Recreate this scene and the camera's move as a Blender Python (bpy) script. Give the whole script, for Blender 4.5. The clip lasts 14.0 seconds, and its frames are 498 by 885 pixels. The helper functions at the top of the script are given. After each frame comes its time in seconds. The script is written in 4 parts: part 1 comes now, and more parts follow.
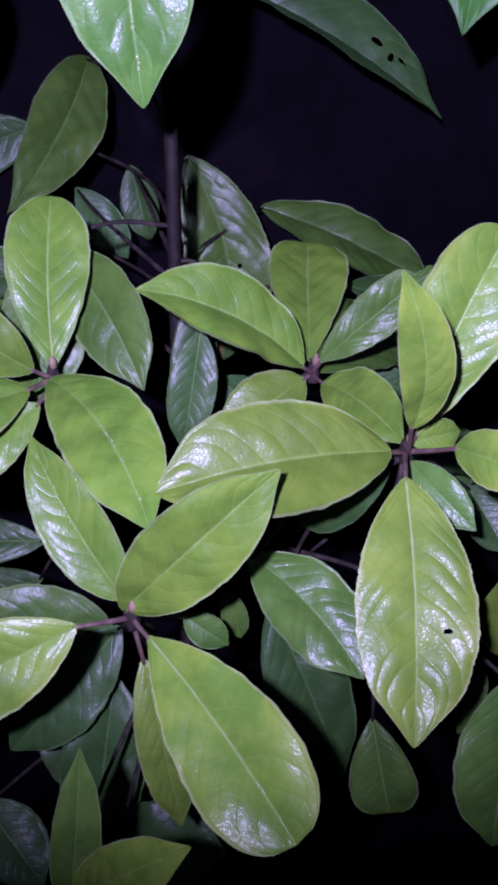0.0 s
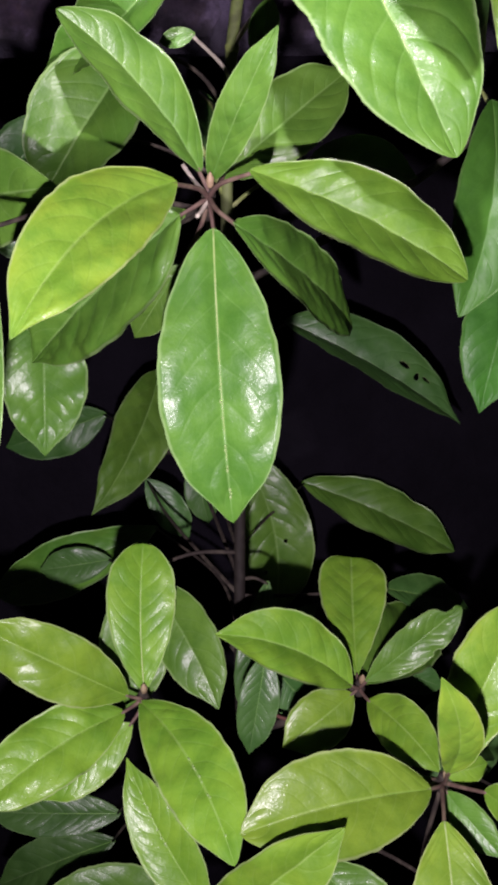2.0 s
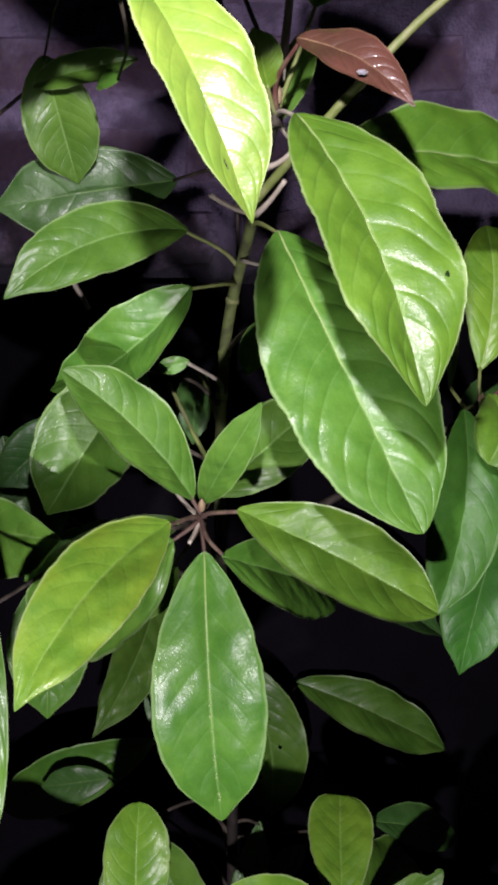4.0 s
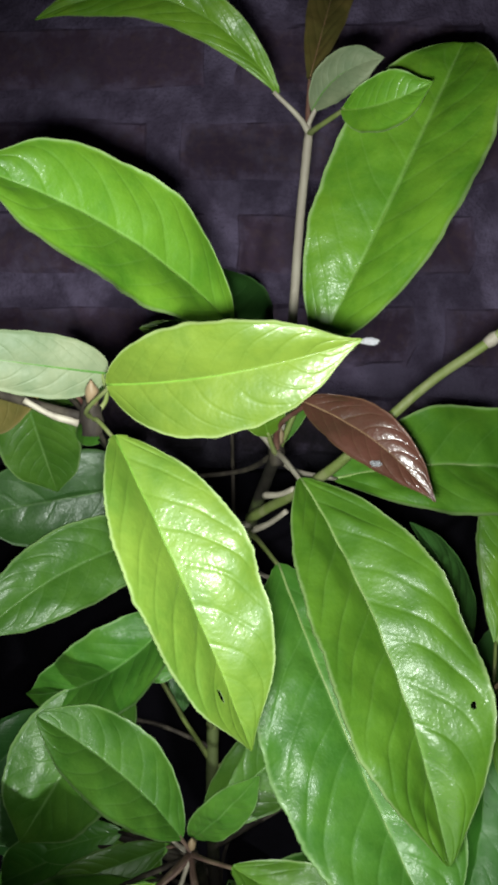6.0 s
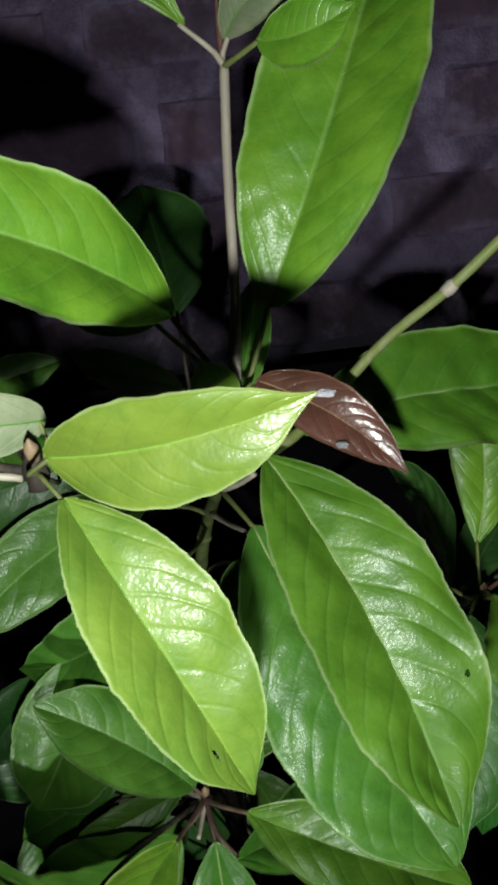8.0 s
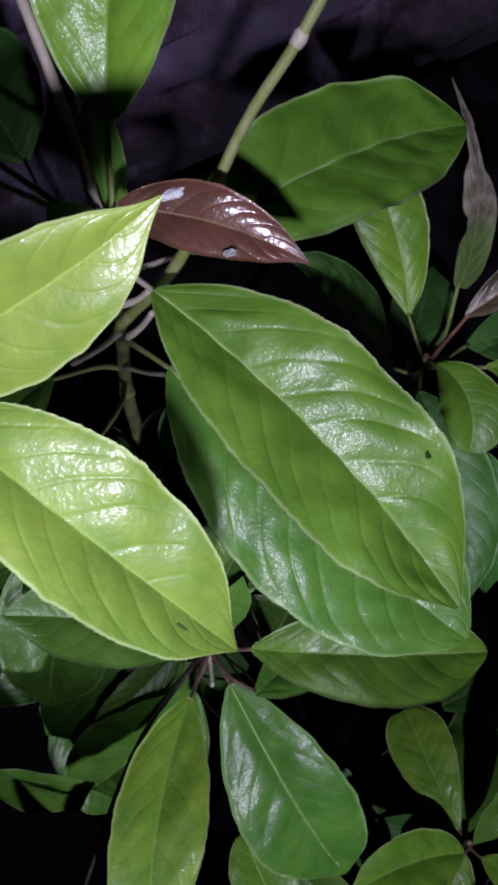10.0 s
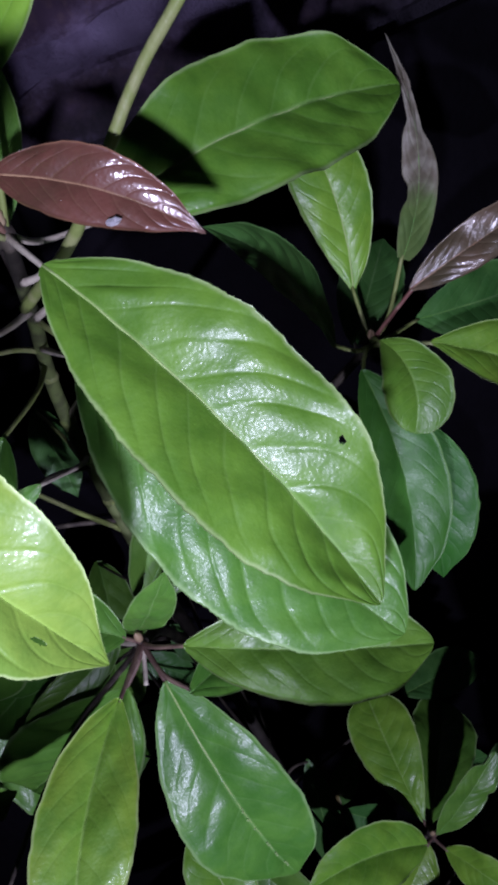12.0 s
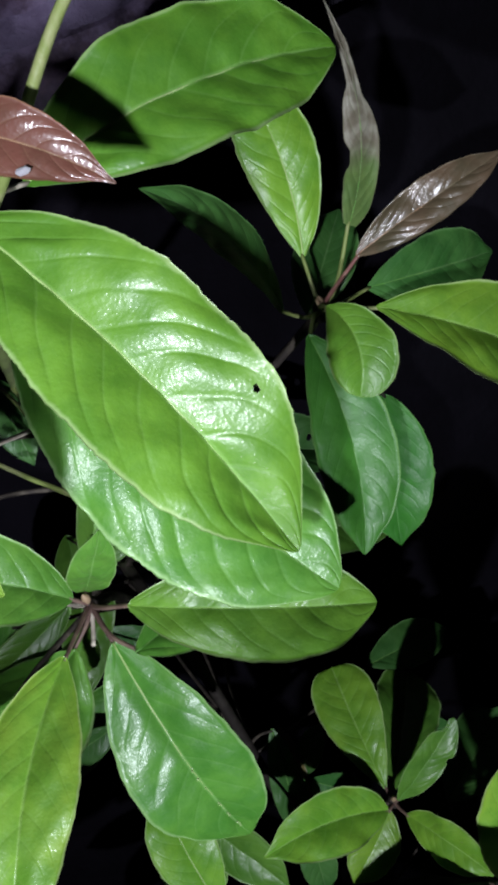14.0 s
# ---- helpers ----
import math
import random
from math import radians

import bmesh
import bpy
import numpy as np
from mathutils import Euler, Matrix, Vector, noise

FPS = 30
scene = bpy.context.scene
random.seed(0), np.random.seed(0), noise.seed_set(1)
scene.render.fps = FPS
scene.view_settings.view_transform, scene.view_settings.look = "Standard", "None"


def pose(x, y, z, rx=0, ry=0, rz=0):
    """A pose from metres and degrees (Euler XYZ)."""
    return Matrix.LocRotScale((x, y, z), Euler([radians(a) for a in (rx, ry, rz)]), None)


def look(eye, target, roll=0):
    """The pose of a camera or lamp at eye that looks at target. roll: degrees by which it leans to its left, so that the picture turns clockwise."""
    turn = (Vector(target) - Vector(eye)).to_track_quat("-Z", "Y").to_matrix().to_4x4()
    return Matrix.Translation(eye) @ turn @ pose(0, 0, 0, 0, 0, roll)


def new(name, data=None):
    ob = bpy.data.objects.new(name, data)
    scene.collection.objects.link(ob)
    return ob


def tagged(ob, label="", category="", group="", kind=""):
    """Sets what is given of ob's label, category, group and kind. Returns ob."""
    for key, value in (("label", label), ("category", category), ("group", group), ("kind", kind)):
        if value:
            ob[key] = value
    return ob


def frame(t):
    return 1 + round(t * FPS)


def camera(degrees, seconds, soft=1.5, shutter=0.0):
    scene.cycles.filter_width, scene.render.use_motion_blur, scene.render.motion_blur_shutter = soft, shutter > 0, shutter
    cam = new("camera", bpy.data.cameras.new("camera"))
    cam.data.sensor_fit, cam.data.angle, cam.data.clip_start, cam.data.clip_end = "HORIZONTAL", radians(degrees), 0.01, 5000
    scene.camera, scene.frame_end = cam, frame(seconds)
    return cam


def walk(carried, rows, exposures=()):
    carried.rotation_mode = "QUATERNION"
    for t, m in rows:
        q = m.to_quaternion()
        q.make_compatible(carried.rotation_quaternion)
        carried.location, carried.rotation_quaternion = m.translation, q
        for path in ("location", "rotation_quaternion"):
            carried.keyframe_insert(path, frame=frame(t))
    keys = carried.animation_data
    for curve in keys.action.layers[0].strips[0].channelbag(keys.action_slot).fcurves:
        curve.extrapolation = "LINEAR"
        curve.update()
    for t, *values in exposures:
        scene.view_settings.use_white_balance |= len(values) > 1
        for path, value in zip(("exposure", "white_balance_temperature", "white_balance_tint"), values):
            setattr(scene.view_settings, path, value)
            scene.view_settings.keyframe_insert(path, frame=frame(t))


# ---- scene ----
cam = camera(29.6, 14.0, soft=3.7)
PATH = [
    (0, (0.247, 0.226, 1.086), (0.197, 2.118, 0.439), 0.0),
    (0.5, (0.235, 0.2, 1.118), (0.158, 2.135, 0.616), 0.7),
    (1, (0.226, 0.182, 1.155), (0.143, 2.128, 0.7), 0.5),
    (1.5, (0.222, 0.182, 1.179), (0.134, 2.131, 0.738), 0.3),
    (2, (0.223, 0.169, 1.217), (0.146, 2.125, 0.805), -0.0),
    (2.5, (0.223, 0.155, 1.249), (0.149, 2.12, 0.884), -0.3),
    (5, (0.238, 0.169, 1.408), (0.135, 2.148, 1.133), 0.3),
    (5.5, (0.233, 0.193, 1.44), (0.139, 2.174, 1.179), 0.2),
    (6, (0.228, 0.22, 1.475), (0.147, 2.202, 1.218), 0.4),
    (6.5, (0.244, 0.212, 1.497), (0.172, 2.196, 1.251), -0.0),
    (7, (0.245, 0.21, 1.512), (0.19, 2.193, 1.261), -0.9),
    (7.5, (0.236, 0.236, 1.522), (0.194, 2.191, 1.106), -3.4),
    (8, (0.232, 0.248, 1.521), (0.207, 2.155, 0.921), -7.1),
    (8.5, (0.237, 0.249, 1.526), (0.194, 2.101, 0.772), -15.7),
    (11, (0.248, 0.292, 1.493), (0.24, 2.043, 0.526), -24.1),
    (11.5, (0.258, 0.293, 1.491), (0.253, 2.037, 0.513), -24.1),
    (12, (0.266, 0.292, 1.489), (0.258, 2.03, 0.5), -24.6),
    (12.5, (0.278, 0.29, 1.482), (0.269, 2.027, 0.49), -24.9),
    (13, (0.282, 0.281, 1.476), (0.274, 2.012, 0.475), -25.0),
    (13.5, (0.287, 0.277, 1.47), (0.283, 2.006, 0.464), -25.0),
    (14, (0.282, 0.278, 1.474), (0.268, 2.006, 0.468), -25.0),
]
walk(cam, [(t, look(eye, target, roll)) for t, eye, target, roll in PATH],
     exposures=[(0.0, 0.72, 5050, 88), (0.5, 0.84, 5350, 86), (1.0, 0.84, 5200, 92), (1.5, 0.82, 5600, 66), (2.0, 0.75, 6250, 40), (2.5, 0.76, 6250, 36),
                (5.0, 0.04, 6250, 16), (5.5, -0.08, 6250, 8), (6.0, -0.33, 6250, 0), (6.5, -0.28, 7900, -26), (7.1, -0.12, 8500, -36), (7.6, -0.4, 6600, -2), (8.0, -0.56, 6250, 2), (8.5, -0.58, 6200, 5),
                (11.0, -0.8, 5350, 46), (11.5, -0.72, 5450, 36), (12.0, -0.3, 5250, 38), (12.5, 0.12, 5200, 34), (13.5, 0.24, 5550, 16), (14.0, 0.24, 5650, 14)])

# ---- night sky and the hand torch ----
world = bpy.data.worlds.new("night_sky")
scene.world = world
world.use_nodes = True
world.node_tree.nodes["Background"].inputs[0].default_value = (0.35, 0.28, 0.45, 1)
world.node_tree.nodes["Background"].inputs[1].default_value = 0.011


def torch(name, eye, target, watts, degrees, blend):
    lamp = bpy.data.lights.new(name, "SPOT")
    lamp.energy, lamp.color, lamp.shadow_soft_size = watts, (1.0, 0.985, 0.95), 0.006
    lamp.spot_size, lamp.spot_blend = radians(degrees), blend
    new(name, lamp).matrix_world = look(eye, target)


torch("torch_low", (0.208, 0.170, 1.135), (0.215, 0.60, 1.105), 8.6, 88, 0.8)
torch("torch_high", (0.225, 0.235, 1.466), (0.252, 0.60, 1.436), 7.6, 72, 0.7)


# ---- materials ----
class Nodes:
    """Short hand for one node material."""

    def __init__(self, name):
        self.mat = bpy.data.materials.new(name)
        self.mat.use_nodes = True
        self.tree = self.mat.node_tree
        self.bsdf = self.tree.nodes["Principled BSDF"]

    def add(self, kind, values=None, **props):
        node = self.tree.nodes.new(kind)
        for key, value in props.items():
            setattr(node, key, value)
        for key, value in (values or {}).items():
            if isinstance(value, bpy.types.NodeSocket):
                self.tree.links.new(value, node.inputs[key])
            else:
                node.inputs[key].default_value = value
        return node

    def math(self, op, a, b=0.0, c=0.0):
        return self.add("ShaderNodeMath", {0: a, 1: b, 2: c}, operation=op).outputs[0]

    def mix(self, fac, a, b, blend="MIX"):
        node = self.add("ShaderNodeMix", {"Factor": fac, 6: a, 7: b}, data_type="RGBA", blend_type=blend)
        return node.outputs[2]

    def smooth(self, x, low, high):
        return self.add("ShaderNodeMapRange", {0: x, 1: low, 2: high}, interpolation_type="SMOOTHSTEP").outputs[0]

    def bump(self, height, distance, strength=1.0, normal=None):
        values = {"Height": height, "Distance": distance, "Strength": strength}
        if normal is not None:
            values["Normal"] = normal
        return self.add("ShaderNodeBump", values).outputs[0]

    def out(self, **sockets):
        for key, value in sockets.items():
            key = key.replace("_", " ")
            if isinstance(value, bpy.types.NodeSocket):
                self.tree.links.new(value, self.bsdf.inputs[key])
            else:
                self.bsdf.inputs[key].default_value = value
        return self.mat


def leaf_material(name, base, vein, rim, rough, coat, blotch=0.72, coat_rough=0.2, pale_vein=0.11, yellowing=0.12, dead=None):
    """A leaf blade: u runs from stalk to tip, v from edge to edge; the second map counts the side veins along the blade."""
    n = Nodes(name)
    split = n.add("ShaderNodeSeparateXYZ", {0: n.add("ShaderNodeUVMap", uv_map="UVMap").outputs[0]})
    u, v = split.outputs[0], split.outputs[1]
    count = n.add("ShaderNodeSeparateXYZ", {0: n.add("ShaderNodeUVMap", uv_map="veins").outputs[0]}).outputs[0]
    across = n.math("ABSOLUTE", n.math("SUBTRACT", n.math("MULTIPLY", v, 2.0), 1.0))
    where = n.add("ShaderNodeTexCoord").outputs["Object"]
    rand = n.add("ShaderNodeObjectInfo").outputs["Random"]
    lumps = n.add("ShaderNodeTexNoise", {"Vector": where, "Scale": 190.0, "Detail": 3.0, "Roughness": 0.55}).outputs[0]
    patch = n.add("ShaderNodeTexNoise", {"Vector": where, "Scale": 42.0, "Detail": 5.0, "Roughness": 0.66}).outputs[0]
    spots = n.add("ShaderNodeTexNoise", {"Vector": where, "Scale": 140.0, "Detail": 3.0}).outputs[0]
    fine = n.add("ShaderNodeTexNoise", {"Vector": where, "Scale": 1100.0, "Detail": 2.0}).outputs[0]
    warp = n.add("ShaderNodeVectorMath", {0: n.add("ShaderNodeTexNoise", {"Vector": where, "Scale": 120.0}).outputs[1], 1: (0.004, 0.004, 0.004)}, operation="MULTIPLY").outputs[0]
    bent = n.add("ShaderNodeVectorMath", {0: where, 1: warp}, operation="ADD").outputs[0]
    mesh_net = n.add("ShaderNodeTexVoronoi", {"Vector": bent, "Scale": 300.0}, feature="DISTANCE_TO_EDGE").outputs[0]
    cells = n.add("ShaderNodeTexVoronoi", {"Vector": where, "Scale": 1000.0}, feature="SMOOTH_F1").outputs[0]
    to_vein = n.math("SUBTRACT", 0.5, n.math("ABSOLUTE", n.math("SUBTRACT", n.math("FRACT", count), 0.5)))
    fade = n.math("MULTIPLY", n.smooth(across, 1.0, 0.6), n.smooth(u, 0.0, 0.08))
    line = n.math("MULTIPLY", n.smooth(to_vein, 0.055, 0.012), fade)
    groove = n.math("MULTIPLY", n.smooth(to_vein, 0.14, 0.0), fade)
    net_line = n.math("MULTIPLY", n.smooth(mesh_net, 0.09, 0.0), n.smooth(across, 1.0, 0.9))
    mid_vein = n.smooth(across, 0.05, 0.012)
    dark = (base[0] * 0.66, base[1] * 0.74, base[2] * 0.7, 1)
    light = (base[0] * 1.35, base[1] * 1.18, base[2] * 1.3, 1)
    col = n.mix(blotch, (*base, 1), n.mix(n.smooth(patch, 0.32, 0.68), dark, light))
    col = n.mix(n.math("MULTIPLY", n.smooth(spots, 0.5, 0.72), 0.16), col, dark)
    ripe = (base[0] * 1.75 + 0.02, base[1] * 1.12, base[2] * 0.9, 1)
    edge_side = n.math("MULTIPLY", n.math("POWER", across, 2.0), n.smooth(patch, 0.38, 0.62))
    col = n.mix(n.math("MULTIPLY", edge_side, n.math("MULTIPLY", rand, yellowing)), col, ripe)
    if dead is not None:
        col = n.mix(n.smooth(n.math("MULTIPLY_ADD", patch, 0.3, u), 0.42, 0.58), col, n.mix(n.smooth(spots, 0.35, 0.65), (*dead, 1), (dead[0] * 0.55, dead[1] * 0.5, dead[2] * 0.45, 1)))
    # shade of the vein grooves put into the colour beside each pale line
    col = n.mix(n.math("MULTIPLY", n.math("SUBTRACT", groove, line), 0.14), col, dark)
    col = n.mix(n.math("MULTIPLY", net_line, 0.035), col, (*vein, 1))
    col = n.mix(n.math("MULTIPLY", line, pale_vein), col, (*vein, 1))
    col = n.mix(n.math("MULTIPLY", mid_vein, 0.4), col, (*vein, 1))
    col = n.mix(n.math("MULTIPLY", n.smooth(n.math("MULTIPLY_ADD", spots, 0.05, across), 0.955, 1.01), 0.5), col, (*rim, 1))
    hue = n.add("ShaderNodeHueSaturation", {"Color": col, "Hue": n.math("MULTIPLY_ADD", rand, 0.02, 0.49),
                                            "Value": n.math("MULTIPLY_ADD", rand, 0.3, 0.86)}).outputs[0]
    height = n.math("MULTIPLY_ADD", groove, -0.22, n.math("MULTIPLY", lumps, 1.05))
    normal = n.bump(height, 0.0005, 0.75)
    speck = n.add("ShaderNodeTexVoronoi", {"Vector": where, "Scale": 170.0})
    chosen = n.math("GREATER_THAN", n.add("ShaderNodeSeparateXYZ", {0: speck.outputs["Color"]}).outputs[0], 0.72)
    bead = n.math("MULTIPLY", n.smooth(speck.outputs["Distance"], 0.11, 0.03), chosen)
    pits = n.bump(n.math("ADD", cells, n.math("MULTIPLY", fine, 0.9)), 0.00014, 1.0, normal)
    pits = n.bump(bead, 0.0004, 1.0, pits)
    normal = n.bump(cells, 0.00010, 0.35, normal)
    roughness = n.math("MULTIPLY_ADD", spots, 0.24, rough - 0.12)
    sheen = n.math("MULTIPLY", n.math("MULTIPLY_ADD", n.smooth(patch, 0.3, 0.7), 0.6, 0.62), coat)
    return n.out(Base_Color=hue, Roughness=roughness, Normal=normal, Coat_Weight=sheen, Coat_Roughness=coat_rough, Coat_Normal=pits,
                 Specular_IOR_Level=0.36)


TONES = {
    "mid": leaf_material("leaf_green", (0.064, 0.174, 0.018), (0.19, 0.33, 0.10), (0.30, 0.44, 0.18), 0.44, 0.20),
    "bright": leaf_material("leaf_fresh_green", (0.112, 0.240, 0.016), (0.24, 0.38, 0.10), (0.38, 0.48, 0.22), 0.44, 0.23),
    "fresh": leaf_material("leaf_mid_fresh_green", (0.08, 0.214, 0.016), (0.20, 0.36, 0.10), (0.34, 0.46, 0.20), 0.44, 0.18),
    "young": leaf_material("leaf_yellow_green", (0.135, 0.265, 0.02), (0.25, 0.38, 0.09), (0.42, 0.50, 0.22), 0.45, 0.25, pale_vein=0.08, yellowing=0.35),
    "tender": leaf_material("leaf_tender_yellow_green", (0.114, 0.192, 0.022), (0.19, 0.29, 0.05), (0.36, 0.44, 0.20), 0.46, 0.20, pale_vein=0.06),
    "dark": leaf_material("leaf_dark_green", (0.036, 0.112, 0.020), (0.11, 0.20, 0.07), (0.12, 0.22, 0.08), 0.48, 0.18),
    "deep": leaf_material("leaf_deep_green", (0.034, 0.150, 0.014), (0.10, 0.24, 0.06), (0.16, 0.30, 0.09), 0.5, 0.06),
    "pale": leaf_material("leaf_pale_underside", (0.17, 0.215, 0.115), (0.25, 0.29, 0.17), (0.26, 0.31, 0.18), 0.55, 0.0),
    "red": leaf_material("leaf_young_red", (0.098, 0.046, 0.027), (0.25, 0.18, 0.09), (0.24, 0.14, 0.07), 0.40, 1.0, coat_rough=0.17),
    "bronze": leaf_material("leaf_bronze", (0.12, 0.105, 0.028), (0.20, 0.18, 0.07), (0.22, 0.18, 0.08), 0.42, 0.1),
    "purple": leaf_material("leaf_purple_brown", (0.082, 0.062, 0.034), (0.16, 0.14, 0.08), (0.16, 0.13, 0.08), 0.40, 1.0, coat_rough=0.17),
    "withered": leaf_material("leaf_withered", (0.085, 0.15, 0.035), (0.2, 0.25, 0.12), (0.2, 0.2, 0.12), 0.6, 0.05, dead=(0.22, 0.21, 0.16)),
}
UNDER = leaf_material("leaf_underside", (0.17, 0.25, 0.09), (0.26, 0.33, 0.16), (0.30, 0.36, 0.18), 0.55, 0.0)


def bead_material():
    n = Nodes("glint_bead")
    fine = n.add("ShaderNodeTexNoise", {"Vector": n.add("ShaderNodeTexCoord").outputs["Object"], "Scale": 900.0}).outputs[0]
    # pale glossy green, so that the added beads read as glints
    return n.out(Base_Color=(0.30, 0.46, 0.16, 1), Roughness=n.math("MULTIPLY_ADD", fine, 0.1, 0.10), IOR=1.33, Transmission_Weight=0.25)


BEAD_MAT = bead_material()


def stem_material(name, base, spot, rough=0.5):
    n = Nodes(name)
    where = n.add("ShaderNodeTexCoord").outputs["Object"]
    stretch = n.add("ShaderNodeMapping", {"Vector": where, "Scale": (1.0, 1.0, 0.25)}).outputs[0]
    a = n.add("ShaderNodeTexNoise", {"Vector": stretch, "Scale": 160.0, "Detail": 4.0}).outputs[0]
    b = n.add("ShaderNodeTexNoise", {"Vector": where, "Scale": 700.0, "Detail": 2.0}).outputs[0]
    col = n.mix(n.smooth(a, 0.42, 0.66), (*base, 1), (*spot, 1))
    return n.out(Base_Color=col, Roughness=rough, Normal=n.bump(n.math("ADD", a, b), 0.0004, 0.6), Specular_IOR_Level=0.3)


def main_stem_material():
    """Brown bark below that gives way to green wood higher up."""
    n = Nodes("main_stem_bark")
    at = n.add("ShaderNodeNewGeometry").outputs["Position"]
    z = n.add("ShaderNodeSeparateXYZ", {0: at}).outputs[2]
    a = n.add("ShaderNodeTexNoise", {"Vector": at, "Scale": 120.0, "Detail": 4.0}).outputs[0]
    green = n.math("MULTIPLY", n.smooth(n.math("MULTIPLY_ADD", a, 0.1, z), 1.22, 1.34), n.smooth(n.math("MULTIPLY_ADD", a, 0.05, z), 1.43, 1.39))
    # near-black brown: a leaf's shadow on the lower stem is put into it
    col = n.mix(green, (0.014, 0.011, 0.009, 1), (0.12, 0.155, 0.048, 1))
    col = n.mix(n.math("MULTIPLY", n.smooth(a, 0.45, 0.65), 0.5), col, (0.030, 0.026, 0.020, 1))
    return n.out(Base_Color=col, Roughness=0.7, Normal=n.bump(a, 0.0006, 0.7), Specular_IOR_Level=0.25)


MAIN_BARK = main_stem_material()
GREEN_STEM = stem_material("green_stem", (0.16, 0.20, 0.055), (0.22, 0.24, 0.10))
PALE_STEM = stem_material("pale_stem", (0.34, 0.30, 0.24), (0.42, 0.38, 0.30))
BARK = stem_material("brown_bark", (0.026, 0.020, 0.016), (0.060, 0.050, 0.036), 0.75)
RED_STEM = stem_material("reddish_stem", (0.13, 0.055, 0.045), (0.19, 0.11, 0.08))
BUD = stem_material("bud_scale", (0.24, 0.17, 0.10), (0.32, 0.25, 0.15))
BROWN_STALK = stem_material("brown_leaf_stalk", (0.10, 0.062, 0.050), (0.17, 0.12, 0.085))
MIDRIB = stem_material("midrib_pale_green", (0.25, 0.36, 0.11), (0.31, 0.41, 0.16), 0.42)
MIDRIB_DULL = stem_material("midrib_dull_green", (0.08, 0.20, 0.035), (0.12, 0.24, 0.05), 0.42)
MIDRIB_YOUNG = stem_material("midrib_yellow_green", (0.13, 0.26, 0.03), (0.17, 0.30, 0.04), 0.42)
MIDRIB_RED = stem_material("midrib_reddish", (0.24, 0.14, 0.08), (0.28, 0.18, 0.10), 0.42)


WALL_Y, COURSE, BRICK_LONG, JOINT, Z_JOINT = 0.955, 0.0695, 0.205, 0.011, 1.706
SHADE_TOP = Z_JOINT - 5 * COURSE


def shaded_low(n, col, at, noise_value):
    """Ragged fade to black downwards: the lower wall's shade put into the colour."""
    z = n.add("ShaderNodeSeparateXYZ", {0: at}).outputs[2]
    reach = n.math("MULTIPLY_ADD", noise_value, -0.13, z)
    return n.mix(n.math("MULTIPLY", n.smooth(reach, SHADE_TOP + 0.03, SHADE_TOP - 0.06), 0.92), col, (0.006, 0.005, 0.008, 1))


def brick_material():
    """Dull brick with mortar smeared over its worn edges."""
    n = Nodes("dull_purple_brick")
    here = n.add("ShaderNodeSeparateXYZ", {0: n.add("ShaderNodeTexCoord").outputs["Object"]})
    world_at = n.add("ShaderNodeNewGeometry").outputs["Position"]
    rand = n.add("ShaderNodeObjectInfo").outputs["Random"]
    big = n.add("ShaderNodeTexNoise", {"Vector": world_at, "Scale": 19.0, "Detail": 6.0, "Roughness": 0.65}).outputs[0]
    small = n.add("ShaderNodeTexNoise", {"Vector": world_at, "Scale": 160.0, "Detail": 4.0}).outputs[0]
    ragged = n.add("ShaderNodeTexNoise", {"Vector": world_at, "Scale": 48.0, "Detail": 5.0, "Roughness": 0.7}).outputs[0]
    length, tall = BRICK_LONG - JOINT, COURSE - JOINT
    along = n.math("SUBTRACT", length / 2, n.math("ABSOLUTE", n.math("SUBTRACT", here.outputs[0], length / 2)))
    up = n.math("SUBTRACT", tall / 2, n.math("ABSOLUTE", n.math("SUBTRACT", here.outputs[2], tall / 2)))
    inset = n.math("ADD", n.math("MINIMUM", along, up), n.math("MULTIPLY_ADD", ragged, 0.05, -0.025))
    col = n.mix(rand, (0.062, 0.037, 0.071, 1), (0.093, 0.055, 0.097, 1))
    col = n.mix(n.smooth(big, 0.46, 0.74), col, (0.145, 0.115, 0.18, 1))
    col = n.mix(n.math("MULTIPLY", n.smooth(small, 0.45, 0.7), 0.5), col, (0.12, 0.075, 0.09, 1))
    col = n.mix(n.math("MULTIPLY", n.smooth(inset, 0.017, 0.003), 0.75), col, (0.17, 0.13, 0.22, 1))
    col = shaded_low(n, col, world_at, ragged)
    return n.out(Base_Color=col, Roughness=0.9, Normal=n.bump(n.math("ADD", small, big), 0.003, 0.7))


def plain_rough(name, a, b, scale, rough=0.95, gloss=0.5, low_shade=False):
    n = Nodes(name)
    at = n.add("ShaderNodeNewGeometry").outputs["Position"]
    big = n.add("ShaderNodeTexNoise", {"Vector": at, "Scale": scale, "Detail": 6.0, "Roughness": 0.65}).outputs[0]
    small = n.add("ShaderNodeTexNoise", {"Vector": at, "Scale": scale * 14, "Detail": 3.0}).outputs[0]
    col = n.mix(n.smooth(big, 0.35, 0.68), (*a, 1), (*b, 1))
    if low_shade:
        col = shaded_low(n, col, at, big)
    return n.out(Base_Color=col, Roughness=rough, Normal=n.bump(n.math("ADD", big, small), 0.004, 0.8), Specular_IOR_Level=gloss)


BRICK = brick_material()
MORTAR = plain_rough("grey_mortar", (0.095, 0.070, 0.125), (0.22, 0.175, 0.29), 30.0, low_shade=True)
# near-black colour that holds the shade of the lower wall
SHADE_BLACK = plain_rough("lower_wall_shade", (0.003, 0.0025, 0.004), (0.006, 0.005, 0.008), 7.0, 0.95, 0.08)
FLUFF = plain_rough("white_fluff", (0.62, 0.60, 0.66), (0.75, 0.73, 0.78), 900.0)
